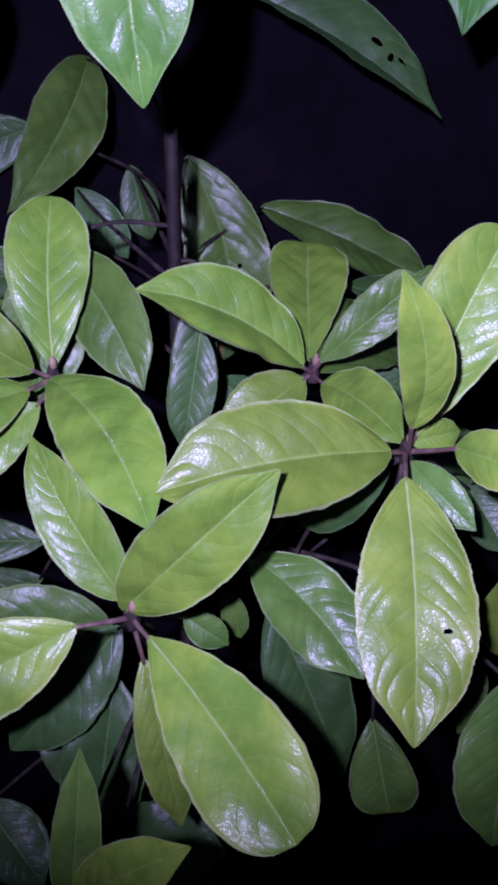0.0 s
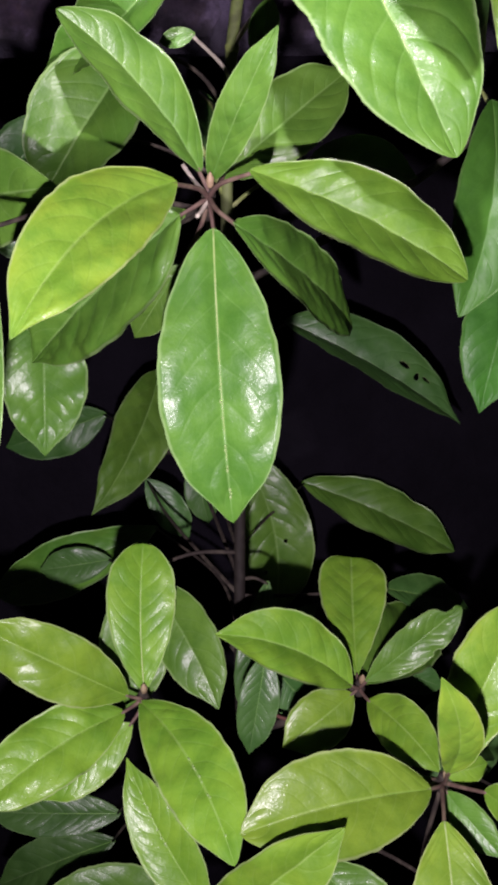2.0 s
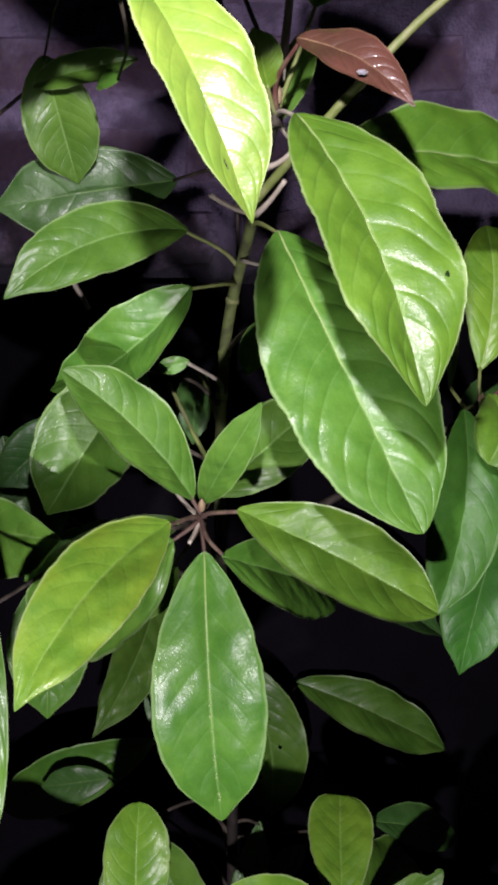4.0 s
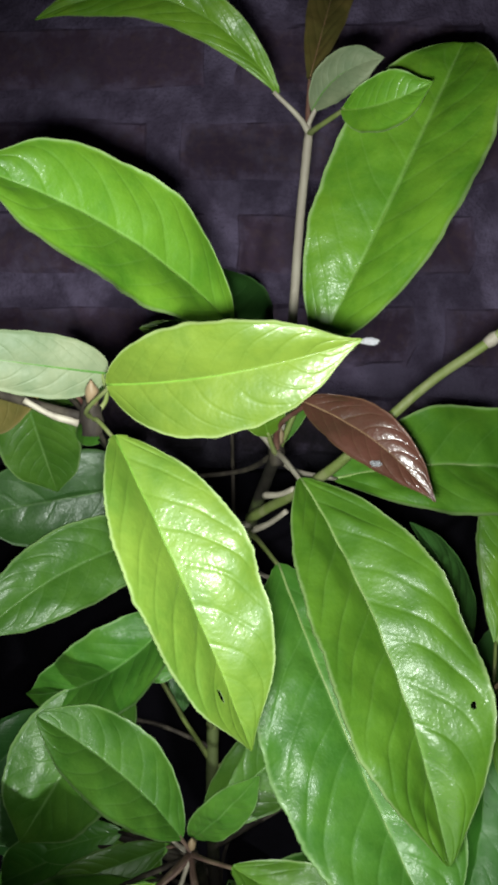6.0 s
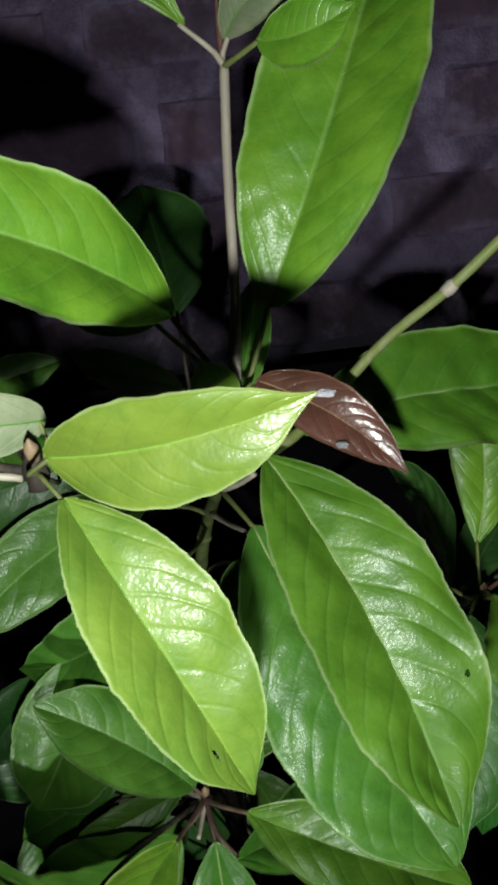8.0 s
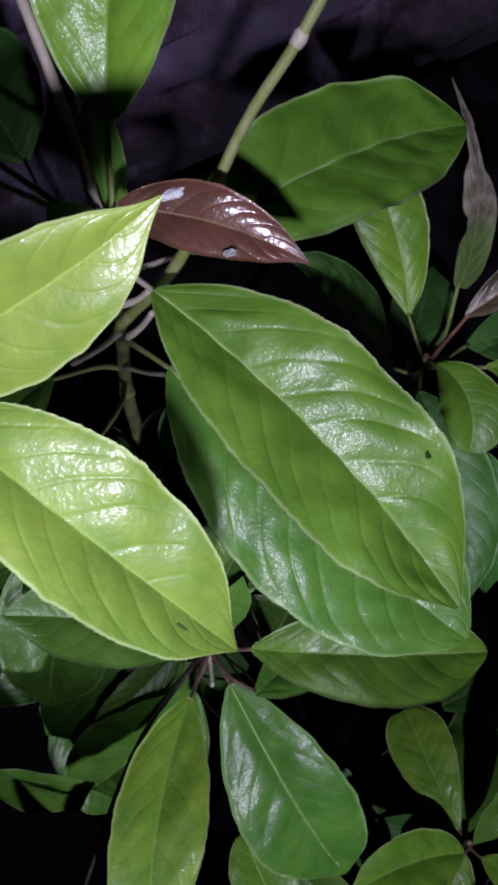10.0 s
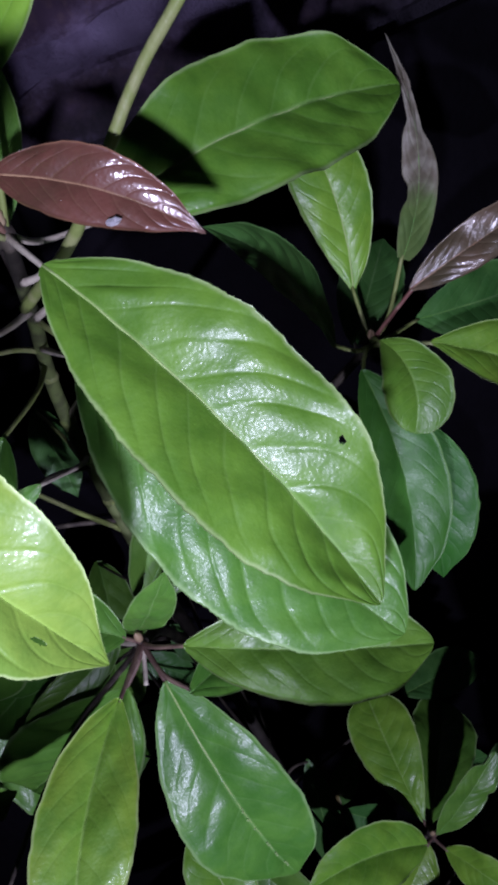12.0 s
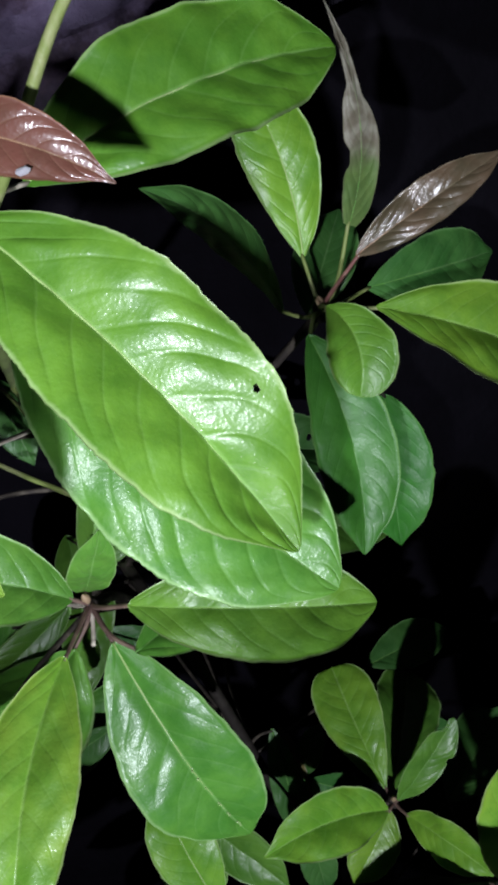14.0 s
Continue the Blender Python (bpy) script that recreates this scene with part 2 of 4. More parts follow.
SOIL = plain_rough("dark_soil", (0.028, 0.023, 0.022), (0.06, 0.05, 0.045), 9.0)


# ---- mesh helpers ----
def mesh_object(name, verts, faces, mats, parent=None, smooth=True, uvs=None, slots=None, veins=None):
    me = bpy.data.meshes.new(name)
    me.from_pydata([tuple(map(float, v)) for v in verts], [], faces)
    for m in mats:
        me.materials.append(m)
    me.polygons.foreach_set("use_smooth", [smooth] * len(me.polygons))
    if slots is not None:
        me.polygons.foreach_set("material_index", slots)
    if uvs is not None:
        loops = np.empty(len(me.loops), dtype=np.int32)
        me.loops.foreach_get("vertex_index", loops)
        for title, values in (("UVMap", uvs), ("veins", veins)):
            layer = me.uv_layers.new(name=title)
            layer.data.foreach_set("uv", np.asarray(values, dtype=np.float32)[loops].ravel())
    me.update()
    ob = new(name, me)
    ob.parent = parent
    return ob


def curve_points(points, count):
    """A smooth line through a few points."""
    p = np.asarray(points, float)
    if len(p) == 2:
        return p[0] + (p[1] - p[0]) * np.linspace(0, 1, count)[:, None]
    q = np.vstack([2 * p[0] - p[1], p, 2 * p[-1] - p[-2]])
    out = []
    for x in np.linspace(0, len(p) - 1, count):
        i = min(int(x), len(p) - 2)
        s = x - i
        a, b, c, d = q[i:i + 4]
        out.append(0.5 * (2 * b + (c - a) * s + (2 * a - 5 * b + 4 * c - d) * s * s + (3 * b - a - 3 * c + d) * s ** 3))
    return np.array(out)


def tube(name, points, radii, mat, parent, count=14, sides=8, rough=0.0, seed=0):
    """A tapered round stem along a smooth line, closed at both ends."""
    line = curve_points(points, count)
    rad = np.interp(np.linspace(0, 1, count), np.linspace(0, 1, len(radii)), radii)
    rng = np.random.default_rng(seed)
    verts, faces = [], []
    ahead = np.gradient(line, axis=0)
    ahead /= np.linalg.norm(ahead, axis=1)[:, None] + 1e-12
    ref = np.array([0.31, 0.9, 0.2])
    for p, a, r in zip(line, ahead, rad):
        x = np.cross(a, ref)
        x /= np.linalg.norm(x)
        y = np.cross(a, x)
        for k in range(sides):
            w = 2 * math.pi * k / sides
            rr = r * (1 + rough * rng.uniform(-1, 1))
            verts.append(p + rr * (math.cos(w) * x + math.sin(w) * y))
    for i in range(count - 1):
        for k in range(sides):
            j = (k + 1) % sides
            faces.append((i * sides + k, i * sides + j, (i + 1) * sides + j, (i + 1) * sides + k))
    verts += [line[0], line[-1]]
    for k in range(sides):
        j = (k + 1) % sides
        faces.append((len(verts) - 2, j, k))
        faces.append((len(verts) - 1, (count - 1) * sides + k, (count - 1) * sides + j))
    return mesh_object(name, verts, faces, [mat], parent)


# ---- ground and wall ----
def ground():
    rng = np.random.default_rng(3)
    xs = np.concatenate([[-60, -12, -4], np.linspace(-1.5, 2.0, 36), [4, 12, 60]])
    ys = np.concatenate([[-60, -12, -3], np.linspace(-0.8, 0.93, 26)])
    verts = [(x, y, rng.uniform(-0.012, 0.012) if abs(x) < 3 and y > -1 else 0.0) for y in ys for x in xs]
    n = len(xs)
    faces = [(j * n + i, j * n + i + 1, (j + 1) * n + i + 1, (j + 1) * n + i) for j in range(len(ys) - 1) for i in range(n - 1)]
    ob = mesh_object("ground", verts, faces, [SOIL])
    tagged(ob, "dark bare soil in the night below the shrub", "ground", kind="structure")


def box(x0, x1, y0, y1, z0, z1):
    v = [(x, y, z) for x in (x0, x1) for y in (y0, y1) for z in (z0, z1)]
    f = [(0, 1, 3, 2), (4, 6, 7, 5), (0, 4, 5, 1), (2, 3, 7, 6), (0, 2, 6, 4), (1, 5, 7, 3)]
    return v, f


def brick_mesh(length, seed):
    """One brick, its front face towards -y, with worn edges."""
    rng = np.random.default_rng(seed)
    h, d, b = COURSE - JOINT, 0.03, 0.009
    front, back = [], []
    nx = 7
    rows = [0.0, b, h * 0.5, h - b, h]
    cols = [0.0, b] + list(np.linspace(b, length - b, nx)[1:-1]) + [length - b, length]
    for z in rows:
        for x in cols:
            edge = min(x, length - x, z, h - z)
            y = 0.0 if edge > 1e-6 else b * rng.uniform(0.4, 1.5)
            front.append((x + (rng.uniform(-1, 1) * 0.0022), y + rng.uniform(-1, 1) * 0.0008, z + rng.uniform(-1, 1) * 0.002))
    m = len(cols)
    faces = [(j * m + i, j * m + i + 1, (j + 1) * m + i + 1, (j + 1) * m + i) for j in range(len(rows) - 1) for i in range(m - 1)]
    ring = [i for i in range(m)] + [j * m + m - 1 for j in range(1, len(rows))] + [(len(rows) - 1) * m + i for i in range(m - 2, -1, -1)] + [j * m for j in range(len(rows) - 2, 0, -1)]
    base = len(front)
    verts = front + [(front[k][0], d, front[k][2]) for k in ring]
    for k in range(len(ring)):
        a, c = ring[k], ring[(k + 1) % len(ring)]
        faces.append((c, a, base + k, base + (k + 1) % len(ring)))
    return verts, faces


def brick_wall():
    v, f = box(-6.0, 6.0, WALL_Y + 0.002, WALL_Y + 0.23, -0.2, 4.0)
    wall = mesh_object("wall_back", v, f, [MORTAR], smooth=False)
    tagged(wall, "weathered purple-grey brick wall with pale rough mortar", "wall", kind="structure")
    meshes = []
    for k in range(5):
        verts, faces = brick_mesh(BRICK_LONG - JOINT, 40 + k)
        me = bpy.data.meshes.new("brick")
        me.from_pydata([tuple(map(float, p)) for p in verts], [], faces)
        me.materials.append(BRICK)
        meshes.append(me)
    rng = np.random.default_rng(8)
    rest_v, rest_f = [], []
    low = Z_JOINT - COURSE * 24
    for row in range(-1, 56):
        z = low + row * COURSE + JOINT * 0.5
        shift = 0.335 if row % 2 == 0 else 0.380
        for col in range(-29, 28):
            x = shift + col * BRICK_LONG + JOINT * 0.5
            if z < SHADE_TOP - 0.01 or abs(x) > 5.8 or z > 3.9:
                continue
            dy, dz = rng.uniform(-0.0025, 0.0025), rng.uniform(-0.0015, 0.0015)
            k = int(rng.integers(0, 5))
            if -0.75 < x < 1.15 and z < 2.35:
                ob = new("brick", meshes[k])
                ob.parent, ob.location = wall, (x, WALL_Y - 0.001 + dy, z + dz)
            else:
                bv, bf = box(x, x + BRICK_LONG - JOINT, WALL_Y - 0.004 + dy, WALL_Y + 0.03, z, z + COURSE - JOINT)
                rest_f += [tuple(i + len(rest_v) for i in q) for q in bf]
                rest_v += bv
    # added slab: the lower wall's shade as a black sheet, bricks left out
    pv, pf = box(-6.0, 6.0, WALL_Y - 0.016, WALL_Y + 0.01, -0.1, SHADE_TOP)
    plinth = mesh_object("plinth", pv, pf, [SHADE_BLACK], wall, smooth=False)
    tagged(plinth, "added black slab that stands in for the shade on the lower wall")
    rest = mesh_object("brickwork", rest_v, rest_f, [BRICK], wall, smooth=False)
    tagged(rest, kind="stuff")


# ---- the shrub ----
shrub = new("shrub")
shrub.location = (0, 0, 0)
tagged(shrub, "glossy broad-leaved evergreen shrub with whorled leaves by a brick wall", "shrub")

HUB_1, HUB_2, HUB_3, HUB_4 = (0.187, 0.614, 1.238), (0.147, 0.640, 0.976), (0.266, 0.664, 0.972), (0.302, 0.594, 0.957)
HUB_A, HUB_T, HUB_Y = (0.192, 0.555, 0.900), (0.224, 0.583, 1.424), (0.174, 0.477, 1.448)
HUB_6, HUB_S, HUB_M = (0.336, 0.691, 1.283), (0.235, 0.604, 1.548), "main"
HUB_Z = (0.3243, 0.546, 1.492)
MAIN_STEM = [(0.215, 0.74, 0.0), (0.20, 0.735, 0.5), (0.196, 0.715, 0.95), (0.196, 0.705, 1.10), (0.190, 0.70, 1.2), (0.194, 0.684, 1.316), (0.212, 0.63, 1.385), HUB_T]
MAIN_LINE = curve_points(MAIN_STEM, 120)
leaf_labels = {"tender": "tender bright yellow-green leaf", "young": "young yellow-green glossy leaf", "dark": "dark green shaded leaf", "pale": "leaf showing its pale dull underside",
               "red": "young wine-red glossy leaf", "bronze": "bronze-tinted young leaf", "purple": "purple-brown glossy leaf",
               "withered": "withered curled grey leaf", "deep": "smooth deep green leaf", "mid": "glossy green leaf", "bright": "fresh green glossy leaf", "fresh": "fresh green glossy leaf with sunken veins"}


def speck(place, along, up, size, parent):
    """Glint put in as a bead, longer along the midrib than it is wide."""
    across = np.cross(up, along)
    verts, faces = [], []
    for i in range(5):
        tall, wide = math.sin(i * math.pi / 8) * 0.8, math.cos(i * math.pi / 8)
        for k in range(8):
            w = k * math.pi / 4
            verts.append(place + size * (along * math.cos(w) * wide * 1.7 + across * math.sin(w) * wide + up * tall))
    for i in range(4):
        for k in range(8):
            j = (k + 1) % 8
            faces.append((i * 8 + k, i * 8 + j, (i + 1) * 8 + j, (i + 1) * 8 + k))
    faces.append(tuple(range(7, -1, -1)))
    return mesh_object("midrib_bead", verts, faces, [BEAD_MAT], parent)


def leaf(base, tip, width, face, tone, arch=0.05, side=0.0, fold=0.44, blunt=0.0, curl=0.0, wave=1.0, rib=0, root=0.0, holes=(), bites=(), beads=0, hub=None, seed=0):
    """One leaf from stalk to tip. face: the way its upper side looks; arch: how far it bulges that way;
    side: how far its midrib bends sideways; fold: how much both halves rise from the midrib."""
    rng = np.random.default_rng(seed + 7)
    base, tip = np.array(base), np.array(tip)
    axis = tip - base
    length = np.linalg.norm(axis)
    axis /= length
    up = np.array(face) - axis * np.dot(face, axis)
    up /= np.linalg.norm(up)
    across = np.cross(up, axis)
    ns, nx = (240, 150) if holes else ((72, 28) if length > 0.055 else (44, 18))
    s = np.linspace(0, 1, ns + 1)
    x = np.linspace(-1, 1, nx + 1)
    x = np.sign(x) * np.abs(x) ** 1.5
    hump = 4 * s * (1 - s)
    spine = base + np.outer(s * length, axis) + np.outer((arch * hump - curl * s ** 3) * length, up) + np.outer(side * hump * length, across)
    tan = np.gradient(spine, axis=0)
    tan /= np.linalg.norm(tan, axis=1)[:, None]
    ups = up - tan * (tan @ up)[:, None]
    ups /= np.linalg.norm(ups, axis=1)[:, None]
    sides = np.cross(ups, tan)
    a, b = root or 0.76 + 0.13 * blunt, 0.76 - 0.27 * blunt
    a, b = a + rng.uniform(-0.06, 0.06), b + rng.uniform(-0.05, 0.05)
    profile = s ** a * (1 - s) ** b
    profile = profile / profile.max() * width * 0.5
    drip = 0.0020 * np.clip((s - 0.88) / 0.08, 0, 1) * (1 - s) ** 0.3
    point = np.clip((s - 0.80) / 0.20, 0, 1)
    profile = profile * (1 - 0.42 * (1 - min(max(blunt, 0.0), 1.0)) * np.sin(point * math.pi / 2) ** 2)
    profile = np.maximum(profile, drip) + 0.0005 * (s < 0.02)
    S, X = np.meshgrid(s, x, indexing="ij")
    A = np.abs(X)
    half = (X > 0).astype(int)
    pairs = rng.uniform(8.0, 10.0)
    run = S - 0.15 * A - 0.12 * A ** 3
    run = run + 0.010 * np.sin(run * rng.uniform(14, 22, 2)[half] + rng.uniform(0, 6, 2)[half]) + 0.003 * np.sin(S * 31 + A * 4 + rng.uniform(0, 6, 2)[half])
    phase = run * pairs + np.array([0.0, rng.uniform(0.25, 0.55)])[half] + 2.0
    cushion = np.abs(np.sin(np.pi * phase)) ** 0.8
    quilt = cushion * A ** 0.5 * (1 - A ** 2.5) * hump[:, None] ** 0.4
    quilt = quilt * (0.8 + 0.5 * np.sin(S * rng.uniform(10, 17) + X * rng.uniform(-3, 3) + rng.uniform(0, 6)))
    lumps = np.zeros_like(S)
    for _ in range(7):
        way, far = rng.uniform(0, math.pi), 2 * math.pi / rng.uniform(0.009, 0.026)
        lumps += np.sin((S * length * math.cos(way) + X * width * 0.5 * math.sin(way)) * far + rng.uniform(0, 6)) / far
    lift = fold * rng.uniform(0.7, 1.25) * A + rng.uniform(-0.10, 0.10) * X - 0.24 * A ** 2
    ruffle = (np.sin(S * rng.uniform(9, 14) + X * 1.3 + rng.uniform(0, 6)) * 0.5 + np.sin(S * rng.uniform(19, 27) + X * 2.0 + rng.uniform(0, 6)) * 0.22) * A ** 2 * 0.11 * wave
    jag = np.convolve(rng.uniform(-1, 1, ns + 1), [0.25, 0.5, 0.25], "same")[:, None]
    teeth = np.abs(np.sin(np.pi * phase)) - 0.6
    edge = 1 + (0.009 * np.sin(S * 41 + rng.uniform(0, 6)) + 0.016 * jag + 0.009 * teeth) * np.clip((A - 0.7) / 0.3, 0, 1)
    for at, way, span, depth in bites:
        edge = edge * np.where(X * way > 0, 1 - depth * np.clip(1.6 * np.exp(-((S - at) / span) ** 2) + 0.12 * jag * (np.abs(S - at) < span), 0, 1), 1)
    high = (lift + ruffle) * profile[:, None] + (quilt * 0.0008 * wave + lumps * 0.045 * wave * np.minimum(1.0, hump[:, None] * 2)) * min(1.0, length / 0.1)
    top = spine[:, None, :] + sides[:, None, :] * (X * profile[:, None] * edge)[:, :, None] + ups[:, None, :] * high[:, :, None]
    thick = 0.0005 * (1 - 0.7 * A)
    low = top - ups[:, None, :] * thick[:, :, None]
    m = nx + 1
    count = (ns + 1) * m
    verts = np.concatenate([top.reshape(-1, 3), low.reshape(-1, 3)])
    uv = np.stack([S.ravel(), X.ravel() * 0.5 + 0.5], 1)
    vein_uv = np.stack([phase.ravel(), A.ravel()], 1)
    keep = np.ones((ns, nx), bool)
    for hs, hx, along, wide in holes:
        cs, cx = (s[:-1] + s[1:]) / 2, (x[:-1] + x[1:]) / 2
        d = ((cs[:, None] - hs) * length / along) ** 2 + ((cx[None, :] - hx) * width * 0.5 / wide) ** 2
        keep &= d > 1 + rng.uniform(-0.12, 0.12, d.shape)
    faces, slots = [], []
    for i in range(ns):
        for k in range(nx):
            if keep[i, k]:
                q = (i * m + k, i * m + k + 1, (i + 1) * m + k + 1, (i + 1) * m + k)
                faces += [q[::-1], tuple(j + count for j in q)]
                slots += [0, 1]
    rim = [i * m for i in range(ns + 1)] + [ns * m + k for k in range(1, nx + 1)] + [i * m + nx for i in range(ns - 1, -1, -1)] + [k for k in range(nx - 1, 0, -1)]
    for k in range(len(rim)):
        p, q = rim[k], rim[(k + 1) % len(rim)]
        faces.append((p, q, q + count, p + count))
        slots.append(0)
    ob = mesh_object("leaf", verts, faces, [TONES[tone], UNDER], shrub, uvs=np.concatenate([uv, uv]), slots=slots, veins=np.concatenate([vein_uv, vein_uv]))
    tagged(ob, leaf_labels[tone])
    red = tone in ("red", "purple", "bronze")
    vein = MIDRIB_RED if red else (MIDRIB if rib else (MIDRIB_YOUNG if tone in ("young", "bright", "fresh", "tender") else MIDRIB_DULL))
    line = spine[: int(ns * 0.9)] + ups[: int(ns * 0.9)] * (high[: int(ns * 0.9), nx // 2, None] - 0.00015)
    tube("midrib", list(line[::4]), [0.00065, 0.00042, 0.00016] if rib else [0.00045, 0.00028, 0.0001], vein, ob, count=24, sides=6)
    for i in range(beads):
        at = int(ns * rng.uniform(0.42, 0.93))
        p = spine[at] + ups[at] * (high[at, nx // 2] + 0.0004) + sides[at] * rng.uniform(-0.0006, 0.0006)
        speck(p, tan[at], ups[at], rng.uniform(0.00035, 0.0007), ob)
    if hub is None:
        twigs = np.concatenate(STEM_LINES)
        behind = twigs[(twigs[:, 1] > min(base[1] + 0.01, 0.70)) & (twigs[:, 2] < base[2] + 0.01)]
        start = behind[np.argmin(np.linalg.norm(behind - (base - axis * 0.02), axis=1))]
    elif isinstance(hub, str):
        near = MAIN_LINE[np.argmin(np.linalg.norm(MAIN_LINE - (base - [0, 0, 0.03]), axis=1))]
        start = near
    else:
        start = np.array(hub)
    gap = np.linalg.norm(base - start)
    if gap > 0.0015:
        middle = (start + base) / 2 - axis * gap * 0.12 - np.array([0, 0, gap * 0.05])
        if red:
            stalk = RED_STEM
        elif hub is None or gap > 0.06:
            stalk = BARK
        elif hub in (HUB_1, HUB_2, HUB_3, HUB_4, HUB_A):
            stalk = BROWN_STALK
        else:
            stalk = GREEN_STEM if seed % 3 else PALE_STEM
        tube("petiole", [start, middle, base + axis * 0.002], np.array([0.0014, 0.0011, 0.0009]) * (0.6 if hub == HUB_Y else 1.0), stalk, ob, count=12, sides=7, rough=0.04, seed=seed)
    return ob


def bud(place, way, size, mat=BUD):
    way = np.array(way, float)
    way /= np.linalg.norm(way)
    p = np.array(place)
    return tube("bud", [p - way * size * 0.3, p + way * size * 0.4, p + way * size], [size * 0.30, size * 0.36, size * 0.05], mat, shrub, count=8, sides=7, rough=0.1, seed=int(size * 1e5))


STEM_LINES = [MAIN_LINE]


def branch(points, radii, mat, label=""):
    STEM_LINES.append(curve_points(points, 40))
    ob = tube("branch", points, radii, mat, shrub, count=10 + 6 * len(points), sides=9, rough=0.05, seed=len(points))
    return tagged(ob, label) if label else ob


def stems():
    trunk = tube("main_stem", MAIN_STEM, [0.006, 0.005, 0.0036, 0.0034, 0.0034, 0.0032, 0.0028, 0.0024], MAIN_BARK, shrub, count=90, sides=10, rough=0.04, seed=1)
    tagged(trunk, "green upright main stem")
    branch([(0.187, 0.70, 1.16), (0.186, 0.665, 1.20), HUB_1], [0.003, 0.0026, 0.0024], BARK)
    branch([(0.187, 0.722, 0.88), (0.165, 0.69, 0.93), HUB_2], [0.003, 0.0026, 0.0022], BARK)
    branch([(0.187, 0.722, 0.91), (0.222, 0.69, 0.935), HUB_3], [0.003, 0.0026, 0.0022], BARK, "dark brown side branch")
    branch([(0.19, 0.725, 0.78), (0.25, 0.67, 0.88), HUB_4], [0.0034, 0.003, 0.0024], BARK)
    branch([(0.193, 0.727, 0.72), (0.19, 0.64, 0.83), HUB_A], [0.0034, 0.003, 0.0024], BARK)
    branch([(0.188, 0.70, 1.19), (0.27, 0.715, 1.235), HUB_6], [0.003, 0.0026, 0.0022], BARK)
    branch([(0.192, 0.705, 1.17), (0.10, 0.70, 1.215), (0.03, 0.66, 1.30), (0.02, 0.57, 1.41), (0.11, 0.495, 1.455), HUB_Y], [0.003, 0.0028, 0.0022, 0.0018, 0.0015, 0.0014], BARK)
    branch([HUB_T, (0.229, 0.594, 1.47), (0.232, 0.602, 1.515), HUB_S], [0.0021, 0.0019, 0.0018, 0.0018], PALE_STEM, "thin pale upright shoot")
    branch([(0.212, 0.62, 1.39), (0.2435, 0.575, 1.418), (0.2770, 0.563, 1.4513), (0.2991, 0.554, 1.469), HUB_Z], [0.0022, 0.0020, 0.0018, 0.0018, 0.0019], GREEN_STEM, "green slanting shoot with ringed nodes")
    branch([HUB_Z, (0.345, 0.556, 1.486), (0.37, 0.57, 1.478)], [0.0018, 0.0014, 0.0011], BARK)
    for place in (HUB_1, HUB_2, HUB_3, HUB_4, HUB_A, HUB_Y, HUB_6, HUB_T):
        knot = np.array(place)
        tube("node", [knot - [0, 0, 0.005], knot, knot + [0, -0.002, 0.005]], [0.0026, 0.0034, 0.0022], BARK, shrub, count=8, sides=8, rough=0.15, seed=int(place[2] * 1000))
        bud(knot + [0.001, -0.004, 0.006], (0.05, -0.5, 0.9), 0.0055)


def stub(a, b, mat, radius=0.0012):
    """What is left of a leaf stalk after its leaf has dropped."""
    a, b = np.array(a), np.array(b)
    mid = (a + b) / 2 + [0, 0, -0.001]
    ob = tube("leaf_stalk_stub", [a, mid, b], [radius * 1.35, radius, radius * 0.95], mat, shrub, count=10, sides=8, rough=0.07, seed=int(b[2] * 9000))
    return tagged(ob, "pale stub of a dropped leaf stalk")


def fleck(place, size, seed):
    """A shred of white fluff caught on a leaf."""
    rng = np.random.default_rng(seed)
    bm = bmesh.new()
    bmesh.ops.create_icosphere(bm, subdivisions=2, radius=size)
    for v in bm.verts:
        v.co *= 1 + rng.uniform(-0.35, 0.35)
        v.co.x *= 1.5
        v.co.z *= 0.75
        v.co += Vector(place)
    me = bpy.data.meshes.new("fluff")
    bm.to_mesh(me)
    bm.free()
    me.materials.append(FLUFF)
    ob = new("fluff", me)
    tagged(ob, "small white shred of fluff stuck to a leaf tip", "fluff", group="fluff on the leaves")


